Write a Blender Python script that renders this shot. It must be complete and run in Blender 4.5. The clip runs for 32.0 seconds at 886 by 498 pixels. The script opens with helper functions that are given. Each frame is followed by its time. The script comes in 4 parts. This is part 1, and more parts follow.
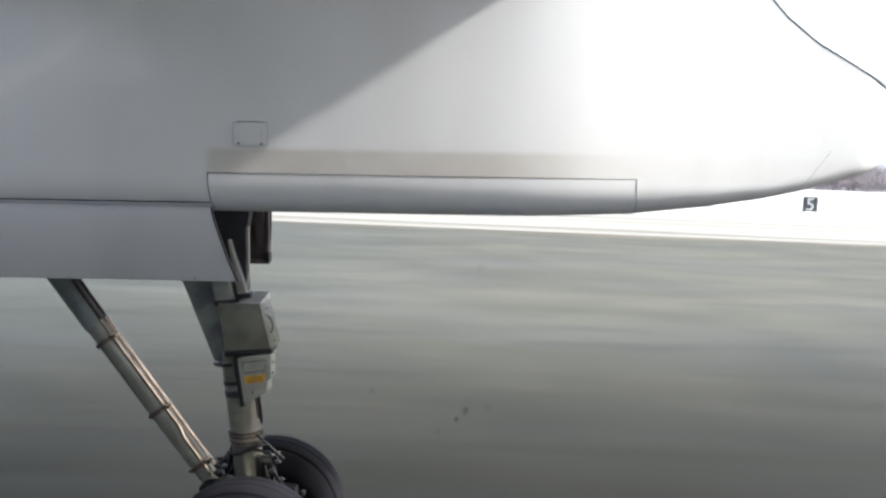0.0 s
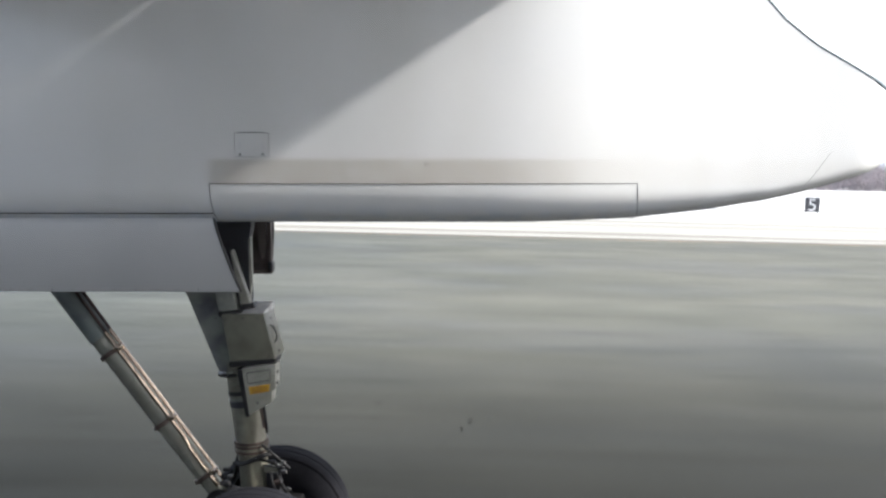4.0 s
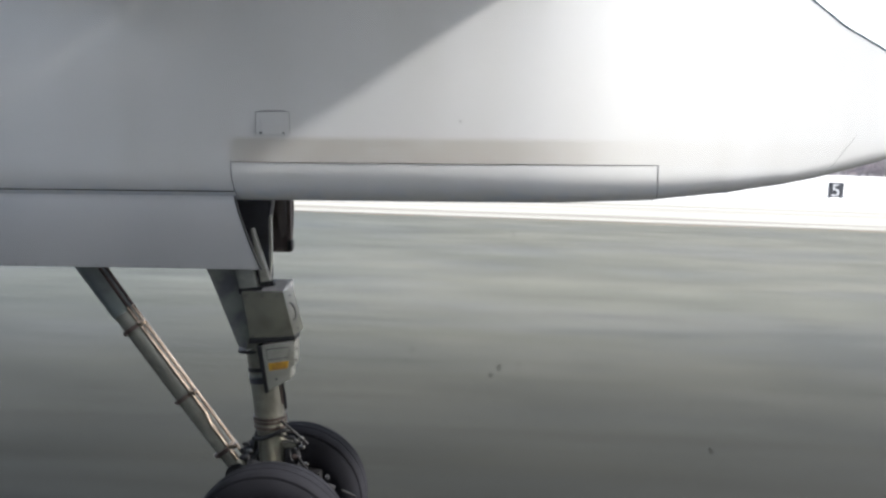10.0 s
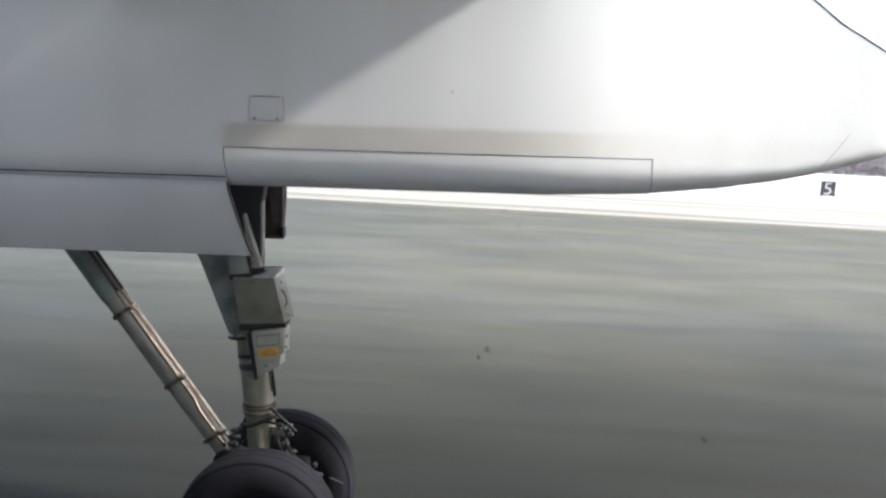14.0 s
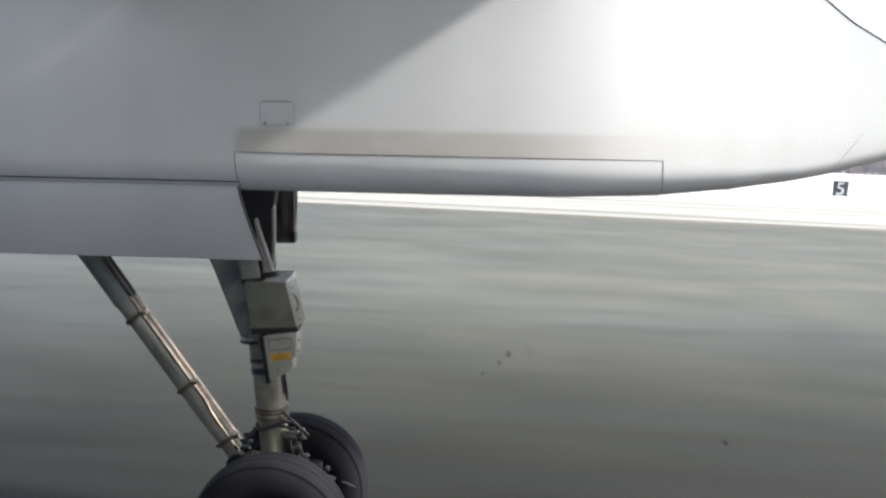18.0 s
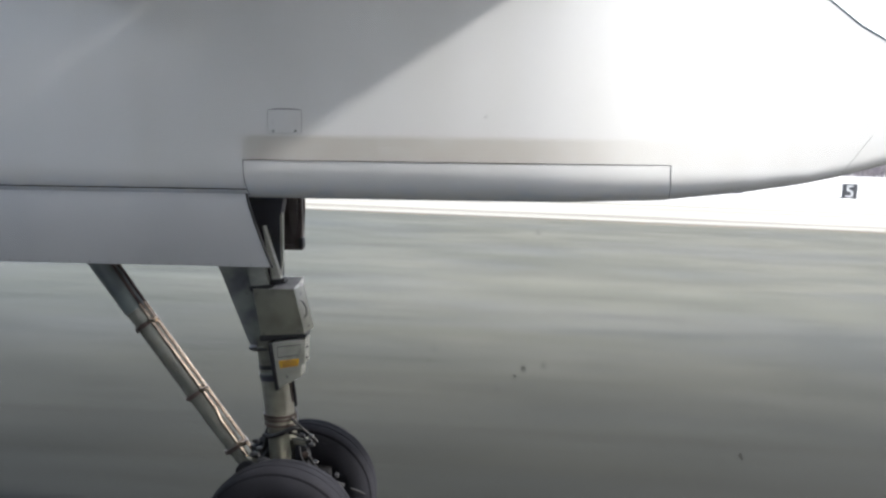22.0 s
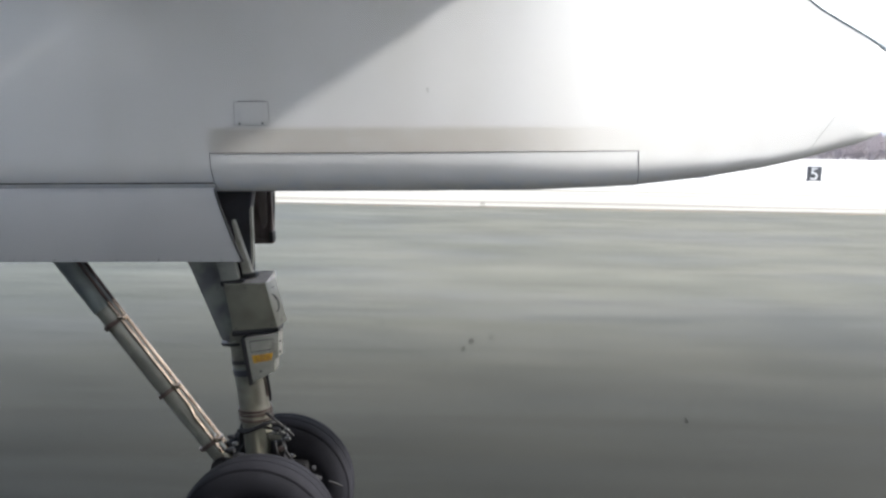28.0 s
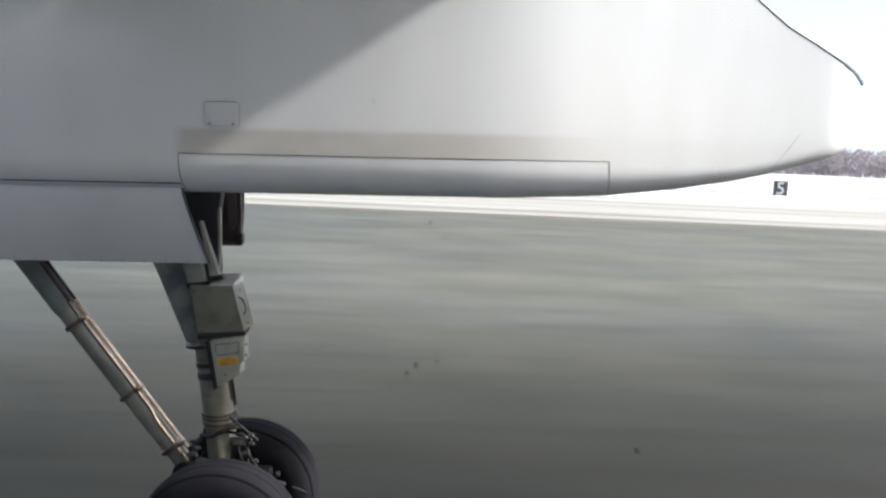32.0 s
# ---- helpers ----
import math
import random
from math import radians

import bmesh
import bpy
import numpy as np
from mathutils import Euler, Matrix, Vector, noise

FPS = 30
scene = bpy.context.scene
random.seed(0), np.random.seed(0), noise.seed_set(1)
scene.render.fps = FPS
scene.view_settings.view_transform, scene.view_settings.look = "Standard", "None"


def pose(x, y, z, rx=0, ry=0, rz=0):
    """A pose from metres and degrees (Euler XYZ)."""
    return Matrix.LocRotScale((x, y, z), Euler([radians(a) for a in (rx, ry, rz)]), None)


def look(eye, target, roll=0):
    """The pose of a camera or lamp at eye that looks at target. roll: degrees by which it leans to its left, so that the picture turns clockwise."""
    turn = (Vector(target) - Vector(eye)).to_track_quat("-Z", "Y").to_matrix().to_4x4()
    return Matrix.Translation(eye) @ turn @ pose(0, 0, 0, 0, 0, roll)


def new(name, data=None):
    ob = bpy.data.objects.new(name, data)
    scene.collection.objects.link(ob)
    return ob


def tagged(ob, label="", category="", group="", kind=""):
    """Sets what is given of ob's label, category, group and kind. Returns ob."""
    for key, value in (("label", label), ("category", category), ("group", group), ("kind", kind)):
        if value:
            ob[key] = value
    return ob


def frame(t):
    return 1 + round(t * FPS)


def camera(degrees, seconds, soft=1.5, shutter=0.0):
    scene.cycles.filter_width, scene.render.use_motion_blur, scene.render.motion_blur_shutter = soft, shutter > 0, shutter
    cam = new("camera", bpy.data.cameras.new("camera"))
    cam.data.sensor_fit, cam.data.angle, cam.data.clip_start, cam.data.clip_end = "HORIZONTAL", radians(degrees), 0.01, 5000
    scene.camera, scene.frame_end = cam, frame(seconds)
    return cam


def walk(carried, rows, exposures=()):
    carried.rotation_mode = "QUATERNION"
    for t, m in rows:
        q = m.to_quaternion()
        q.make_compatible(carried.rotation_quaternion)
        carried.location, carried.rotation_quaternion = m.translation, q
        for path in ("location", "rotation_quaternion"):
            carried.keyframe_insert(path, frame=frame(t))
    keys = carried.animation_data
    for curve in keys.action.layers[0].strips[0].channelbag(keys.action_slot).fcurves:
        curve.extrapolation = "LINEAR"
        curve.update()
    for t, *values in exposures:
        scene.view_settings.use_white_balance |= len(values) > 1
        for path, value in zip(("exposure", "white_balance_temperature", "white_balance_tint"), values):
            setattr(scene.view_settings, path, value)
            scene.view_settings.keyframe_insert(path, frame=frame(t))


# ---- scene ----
cam = camera(62.0, 32.0, soft=2.5)

# The aircraft stands on its wheels with its nose 1.3 degrees up.
WHEEL_X, GEAR_Y = -1.04, 3.97
CRAFT = Matrix.Translation((WHEEL_X, GEAR_Y, 0)) @ pose(0, 0, 0, 0, -1.3, 0) @ Matrix.Translation((-WHEEL_X, -GEAR_Y, 0))

# t, x, y, z, pitch, roll, yaw in the aircraft's own axes: x forward, y outboard, z up.
PATH = [
    (0, 0.008, 0.012, 2.466, -6.24, -0.98, 0.74),
    (0.5, 0.007, 0.002, 2.472, -5.20, 0.80, 1.06),
    (1, 0.005, 0.001, 2.471, -5.47, -0.83, 1.60),
    (1.5, 0.005, -0.000, 2.468, -6.00, -0.97, 1.74),
    (2, 0.006, 0.009, 2.468, -5.91, -0.95, 1.36),
    (2.5, 0.007, 0.006, 2.468, -5.92, -1.53, 1.10),
    (3, 0.008, 0.005, 2.468, -5.98, -1.40, 1.01),
    (3.5, 0.008, 0.007, 2.469, -5.71, 0.07, 0.87),
    (5.5, 0.007, 0.002, 2.468, -6.03, -1.14, 1.14),
    (6, 0.006, 0.001, 2.467, -6.16, -1.54, 1.52),
    (6.5, 0.005, -0.001, 2.468, -6.08, -1.28, 1.68),
    (7, 0.005, 0.001, 2.467, -6.18, -1.63, 1.69),
    (7.5, 0.005, 0.001, 2.465, -6.48, -2.12, 1.76),
    (8, 0.006, 0.001, 2.466, -6.35, -2.08, 1.55),
    (8.5, 0.005, 0.003, 2.466, -6.33, -1.98, 1.68),
    (9, 0.004, 0.001, 2.467, -6.19, -2.27, 1.90),
    (9.5, 0.003, -0.002, 2.464, -6.65, -2.09, 2.30),
    (10, 0.004, -0.005, 2.462, -7.15, -0.52, 2.26),
    (10.5, 0.003, -0.002, 2.460, -7.39, -1.26, 2.50),
    (11, 0.003, -0.004, 2.460, -7.42, -1.16, 2.38),
    (11.5, 0.003, -0.002, 2.460, -7.40, -1.74, 2.33),
    (12, 0.004, 0.003, 2.459, -7.57, -1.25, 2.14),
    (12.5, 0.004, 0.004, 2.457, -7.86, -2.38, 2.05),
    (13, 0.005, 0.000, 2.457, -7.85, -2.16, 1.91),
    (13.5, 0.005, 0.005, 2.457, -7.83, -1.59, 1.83),
    (14, 0.005, 0.003, 2.457, -7.87, -1.72, 1.84),
    (14.5, 0.004, 0.005, 2.457, -7.89, -1.06, 2.04),
    (16.5, 0.002, 0.003, 2.458, -7.81, -1.04, 2.59),
    (17, 0.001, 0.000, 2.458, -7.75, -1.19, 2.75),
    (17.5, 0.002, 0.001, 2.459, -7.63, -0.91, 2.56),
    (18, 0.002, 0.001, 2.458, -7.65, -1.21, 2.57),
    (18.5, 0.002, 0.003, 2.459, -7.63, -1.23, 2.42),
    (19, 0.002, 0.005, 2.458, -7.73, -1.27, 2.40),
    (19.5, 0.003, 0.007, 2.458, -7.76, -1.69, 2.36),
    (20, 0.003, 0.009, 2.457, -7.87, -1.87, 2.27),
    (20.5, 0.003, 0.007, 2.457, -7.84, -1.41, 2.39),
    (21, 0.001, 0.001, 2.458, -7.73, -0.70, 2.73),
    (21.5, 0.000, 0.003, 2.460, -7.34, -1.06, 3.08),
    (22, 0.000, -0.000, 2.461, -7.24, -0.79, 3.10),
    (22.5, -0.000, 0.001, 2.461, -7.26, -1.07, 3.16),
    (23, -0.000, 0.000, 2.460, -7.38, -0.45, 3.20),
    (23.5, -0.002, -0.002, 2.459, -7.48, -1.53, 3.71),
    (24, -0.004, -0.004, 2.455, -8.25, -0.95, 4.33),
    (24.5, -0.006, -0.007, 2.457, -7.91, -1.49, 4.96),
    (25, -0.006, -0.005, 2.457, -7.87, -0.66, 4.76),
    (25.5, -0.002, -0.002, 2.457, -7.94, -0.92, 3.62),
    (26, 0.003, -0.001, 2.456, -8.00, 0.03, 2.31),
    (26.5, 0.006, -0.001, 2.456, -8.09, 0.12, 1.42),
    (28.5, 0.008, -0.001, 2.457, -7.84, 0.27, 0.83),
    (29, 0.008, -0.002, 2.458, -7.68, 0.01, 0.98),
    (29.5, 0.007, 0.003, 2.459, -7.55, -0.27, 1.08),
    (30, 0.007, 0.002, 2.458, -7.71, -0.17, 1.25),
    (30.5, 0.006, 0.002, 2.457, -7.77, -0.84, 1.38),
    (31, 0.007, 0.006, 2.460, -7.40, -0.17, 1.18),
    (31.5, 0.012, 0.014, 2.460, -7.22, -0.82, -0.20),
    (32, 0.015, 0.009, 2.459, -7.51, -1.22, -1.16),
]
walk(cam, [(t, CRAFT @ pose(x, y, z, 90 + p, r, w)) for t, x, y, z, p, r, w in PATH], exposures=[(0, 1.3), (14, 1.28), (17, 1.24), (18, 1.27), (19, 1.17), (20, 1.3), (26, 1.4), (30.5, 1.35), (31, 1.3), (32, 1.12)])

# ---- light ----
SUN_TO = Vector((0.783, -0.076, 0.538)).normalized()
world = bpy.data.worlds.new("winter_sky")
scene.world = world
world.use_nodes = True
wn = world.node_tree.nodes
sky = wn.new("ShaderNodeTexSky")
sky.sky_type, sky.sun_disc = "NISHITA", False
sky.sun_elevation = math.asin(SUN_TO.z)
sky.sun_rotation = math.atan2(SUN_TO.x, SUN_TO.y)
sky.air_density, sky.dust_density, sky.ozone_density = 1.0, 4.0, 1.0
wn["Background"].inputs["Strength"].default_value = 0.081
veil = wn.new("ShaderNodeMix")  # thin white high cloud over the blue
veil.data_type = "RGBA"
veil.inputs["Factor"].default_value = 0.8
veil.inputs["B"].default_value = (4.1, 4.62, 5.55, 1)
world.node_tree.links.new(sky.outputs["Color"], veil.inputs["A"])
haze_co, haze_z, haze, lift = wn.new("ShaderNodeTexCoord"), wn.new("ShaderNodeSeparateXYZ"), wn.new("ShaderNodeMapRange"), wn.new("ShaderNodeVectorMath")
haze.interpolation_type = "SMOOTHSTEP"  # the haze is brighter towards the horizon, all round
for k, v in (("From Min", 0.0), ("From Max", 0.65), ("To Min", 2.0), ("To Max", 0.82)):
    haze.inputs[k].default_value = v
lift.operation = "SCALE"
world.node_tree.links.new(haze_co.outputs["Generated"], haze_z.inputs["Vector"])
world.node_tree.links.new(haze_z.outputs["Z"], haze.inputs["Value"])
world.node_tree.links.new(veil.outputs["Result"], lift.inputs[0])
world.node_tree.links.new(haze.outputs["Result"], lift.inputs["Scale"])
toward, fall, glow, sum_up = wn.new("ShaderNodeVectorMath"), wn.new("ShaderNodeMath"), wn.new("ShaderNodeVectorMath"), wn.new("ShaderNodeVectorMath")
toward.operation, fall.operation, glow.operation, sum_up.operation = "DOT_PRODUCT", "POWER", "SCALE", "ADD"  # a pale aureole in the cloud round the sun
fall.use_clamp = False
toward.inputs[1].default_value = SUN_TO
fall.inputs[1].default_value = 14.0
glow.inputs[0].default_value = (28.0, 26.2, 23.6)
over = wn.new("ShaderNodeMath")
over.operation = "MAXIMUM"
over.inputs[1].default_value = 0.0
world.node_tree.links.new(haze_co.outputs["Generated"], toward.inputs[0])
world.node_tree.links.new(toward.outputs["Value"], over.inputs[0])
world.node_tree.links.new(over.outputs["Value"], fall.inputs[0])
world.node_tree.links.new(fall.outputs["Value"], glow.inputs["Scale"])
world.node_tree.links.new(lift.outputs["Vector"], sum_up.inputs[0])
world.node_tree.links.new(glow.outputs["Vector"], sum_up.inputs[1])
world.node_tree.links.new(sum_up.outputs["Vector"], wn["Background"].inputs["Color"])
sun_data = bpy.data.lights.new("sun", "SUN")
sun_data.energy, sun_data.angle, sun_data.color = 5.0, radians(3.6), (1.0, 0.966, 0.905)
sun = new("sun", sun_data)
sun.matrix_world = look(tuple(SUN_TO * 60), (0, 0, 0))


# ---- materials ----
def material(name, base, rough=0.5, metal=0.0, dark=None, scale=4.0, stretch=(1, 1, 1), amount=0.5, fine=60.0, bump=0.05, depth=0.004, coat=0.0, edge=(0.38, 0.68), uneven=0.12, speckle=0.25):
    """A surface with variation at two scales: broad stains of `dark` over `base`, fine grain and relief."""
    m = bpy.data.materials.new(name)
    m.use_nodes = True
    n, l = m.node_tree.nodes, m.node_tree.links
    b = n["Principled BSDF"]
    tc = n.new("ShaderNodeTexCoord")
    mp = n.new("ShaderNodeMapping")
    mp.inputs["Scale"].default_value = stretch
    l.new(tc.outputs["Object"], mp.inputs["Vector"])
    big, small = n.new("ShaderNodeTexNoise"), n.new("ShaderNodeTexNoise")
    big.inputs["Scale"].default_value, big.inputs["Detail"].default_value = scale, 5
    small.inputs["Scale"].default_value, small.inputs["Detail"].default_value = fine, 3
    l.new(mp.outputs["Vector"], big.inputs["Vector"])
    l.new(mp.outputs["Vector"], small.inputs["Vector"])
    ramp = n.new("ShaderNodeMapRange")
    ramp.inputs["From Min"].default_value, ramp.inputs["From Max"].default_value = edge
    ramp.inputs["To Max"].default_value = amount
    l.new(big.outputs["Fac"], ramp.inputs["Value"])
    mix = n.new("ShaderNodeMix")
    mix.data_type = "RGBA"
    mix.inputs["A"].default_value = (*base, 1)
    mix.inputs["B"].default_value = (*(dark or [c * 0.6 for c in base]), 1)
    l.new(ramp.outputs["Result"], mix.inputs["Factor"])
    grain = n.new("ShaderNodeMix")
    grain.data_type, grain.blend_type = "RGBA", "MULTIPLY"
    grain.inputs["Factor"].default_value = speckle
    l.new(mix.outputs["Result"], grain.inputs["A"])
    l.new(small.outputs["Fac"], grain.inputs["B"])
    l.new(grain.outputs["Result"], b.inputs["Base Color"])
    rr = n.new("ShaderNodeMapRange")
    rr.inputs["To Min"].default_value, rr.inputs["To Max"].default_value = max(0.02, rough - uneven), min(1, rough + uneven)
    l.new(small.outputs["Fac"], rr.inputs["Value"])
    l.new(rr.outputs["Result"], b.inputs["Roughness"])
    b.inputs["Metallic"].default_value = metal
    b.inputs["Coat Weight"].default_value = coat
    if bump:
        bp = n.new("ShaderNodeBump")
        bp.inputs["Strength"].default_value, bp.inputs["Distance"].default_value = bump, depth
        l.new(small.outputs["Fac"], bp.inputs["Height"])
        l.new(bp.outputs["Normal"], b.inputs["Normal"])
    return m


white_paint = material("white_paint", (0.74, 0.75, 0.76), 0.38, dark=(0.66, 0.66, 0.65), scale=1.3, amount=0.4, fine=30, bump=0.01, speckle=0.1)


def stained_and_shaded(m, tan=(0.54, 0.51, 0.465)):
    """Adds the nacelle's own dirt, a tan rubbed band over the lower panel and mottled grime along the keel, with
    painted blue underside shade there.
    """
    n, l = m.node_tree.nodes, m.node_tree.links
    b = n["Principled BSDF"]
    clean = b.inputs["Base Color"].links[0].from_socket
    tc, sep, ns = n.new("ShaderNodeTexCoord"), n.new("ShaderNodeSeparateXYZ"), n.new("ShaderNodeTexNoise")
    ns.inputs["Scale"].default_value, ns.inputs["Detail"].default_value = 13, 6
    l.new(tc.outputs["Object"], sep.inputs["Vector"])
    l.new(tc.outputs["Object"], ns.inputs["Vector"])

    def step(socket, a, b2, lo=0.0, hi=1.0):
        r = n.new("ShaderNodeMapRange")
        r.interpolation_type = "SMOOTHSTEP"
        for k, v in (("From Min", a), ("From Max", b2), ("To Min", lo), ("To Max", hi)):
            r.inputs[k].default_value = v
        l.new(socket, r.inputs["Value"])
        return r.outputs["Result"]

    def times(a, b2):
        q = n.new("ShaderNodeMath")
        q.operation = "MULTIPLY"
        l.new(a, q.inputs[0])
        l.new(b2, q.inputs[1])
        return q.outputs["Value"]

    band = times(times(step(sep.outputs["X"], -1.19, -1.10), step(sep.outputs["X"], 0.1, 1.0, 1, 0.15)),
                 times(step(sep.outputs["Z"], 2.418, 2.428), step(sep.outputs["Z"], 2.525, 2.562, 1, 0)))
    band = times(band, step(ns.outputs["Fac"], 0.15, 0.6, 0.5, 0.85))
    # mottled grime, with the shaded underside's blue tint put into the colour
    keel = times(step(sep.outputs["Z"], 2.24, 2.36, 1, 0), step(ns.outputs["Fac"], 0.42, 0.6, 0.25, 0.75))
    last = clean
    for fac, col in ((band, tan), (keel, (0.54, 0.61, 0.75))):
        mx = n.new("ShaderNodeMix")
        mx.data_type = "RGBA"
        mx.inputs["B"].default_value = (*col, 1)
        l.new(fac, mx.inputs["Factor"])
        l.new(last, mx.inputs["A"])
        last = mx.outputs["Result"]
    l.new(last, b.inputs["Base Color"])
    return m


nacelle_paint = stained_and_shaded(material("nacelle_paint", (0.78, 0.79, 0.8), 0.16, dark=(0.71, 0.715, 0.71), scale=1.6, stretch=(2.4, 1, 0.5), amount=0.6, fine=9, bump=0.0, uneven=0.0, speckle=0.06))
door_paint = material("door_paint", (0.65, 0.66, 0.68), 0.5, dark=(0.46, 0.475, 0.5), scale=1.6, amount=0.5, fine=30, bump=0.01, speckle=0.1)
beige_paint = material("beige_paint", (0.215, 0.215, 0.175), 0.34, dark=(0.12, 0.12, 0.095), scale=7, amount=0.75, fine=50, edge=(0.4, 0.64), speckle=0.4)
brace_paint = material("brace_paint", (0.4, 0.405, 0.36), 0.2, 0.4, dark=(0.17, 0.165, 0.14), scale=7, amount=0.6, fine=60, bump=0.02)
pale_paint = material("pale_paint", (0.42, 0.425, 0.385), 0.34, dark=(0.2, 0.195, 0.17), scale=9, amount=0.6, fine=80)
leg_paint = material("leg_paint", (0.29, 0.31, 0.29), 0.4, dark=(0.12, 0.13, 0.15), scale=8, amount=0.85, fine=50, edge=(0.42, 0.64), speckle=0.4)
strut_paint = material("strut_paint", (0.235, 0.235, 0.19), 0.36, dark=(0.13, 0.12, 0.095), scale=9, amount=0.75, fine=50, edge=(0.42, 0.64), speckle=0.35, bump=0.02)
clamp_metal = material("clamp_metal", (0.14, 0.1, 0.09), 0.4, 0.5, dark=(0.05, 0.045, 0.045), scale=12, amount=0.6)
glint_white = material("glint_white", (0.62, 0.63, 0.62), 0.3, dark=(0.36, 0.35, 0.33), scale=14, amount=0.7, fine=90)
glare_white = material("glare_white", (0.8, 0.8, 0.8), 0.15, dark=(0.5, 0.48, 0.5), scale=16, amount=0.7, fine=60, speckle=0.1)
teal_metal = material("teal_metal", (0.21, 0.245, 0.24), 0.36, 0.2, dark=(0.11, 0.125, 0.135), scale=8, amount=0.8, fine=60)
dark_metal = material("dark_metal", (0.04, 0.04, 0.044), 0.5, 0.4, scale=12, amount=0.6)
brown_inner = material("brown_inner", (0.09, 0.065, 0.06), 0.6, dark=(0.2, 0.17, 0.16), scale=7, stretch=(3, 1, 1), amount=0.8)
steel = material("steel", (0.24, 0.235, 0.225), 0.32, 1.0, scale=20, amount=0.4)
copper_pipe_metal = material("copper_pipe_metal", (0.95, 0.79, 0.64), 0.13, 1.0, dark=(0.5, 0.36, 0.28), scale=14, amount=0.5)
rubber = material("rubber", (0.0115, 0.0118, 0.0155), 0.8, dark=(0.018, 0.0185, 0.024), scale=7, amount=0.6, fine=12, bump=0.0)
rubber.node_tree.nodes["Principled BSDF"].inputs["Specular IOR Level"].default_value = 0.12
well_paint = material("well_paint", (0.045, 0.047, 0.062), 0.6, dark=(0.025, 0.025, 0.03), scale=9, amount=0.7)
rib_paint = material("rib_paint", (0.23, 0.2, 0.19), 0.55, dark=(0.12, 0.1, 0.1), scale=8, amount=0.6)
hose_rubber = material("hose_rubber", (0.008, 0.008, 0.01), 0.6, scale=20, amount=0.3)
seam_grey = material("seam_grey", (0.3, 0.3, 0.31), 0.6, scale=10, amount=0.3)
seam_dark = material("seam_dark", (0.07, 0.07, 0.075), 0.7, scale=10, amount=0.3)
boot_rubber = material("boot_rubber", (0.12, 0.17, 0.21), 0.4, scale=9, amount=0.3)
amber = material("amber", (0.8, 0.44, 0.035), 0.5, dark=(0.36, 0.19, 0.05), scale=45, amount=0.8)
label_brown = material("label_brown", (0.3, 0.16, 0.05), 0.6, scale=40, amount=0.4)
cabin_plastic = material("cabin_plastic", (0.8, 0.81, 0.92), 0.4, dark=(0.7, 0.71, 0.82), scale=8, amount=0.3, bump=0.01, speckle=0.04)
gasket = material("gasket", (0.015, 0.02, 0.018), 0.6, scale=30, amount=0.3)
grime = material("grime", (0.2, 0.19, 0.17), 0.9, scale=200, amount=0.5)
grime.node_tree.nodes["Principled BSDF"].inputs["Alpha"].default_value = 0.09
grime_dark = material("grime_dark", (0.12, 0.115, 0.1), 0.9, scale=200, amount=0.5)
grime_dark.node_tree.nodes["Principled BSDF"].inputs["Alpha"].default_value = 0.18


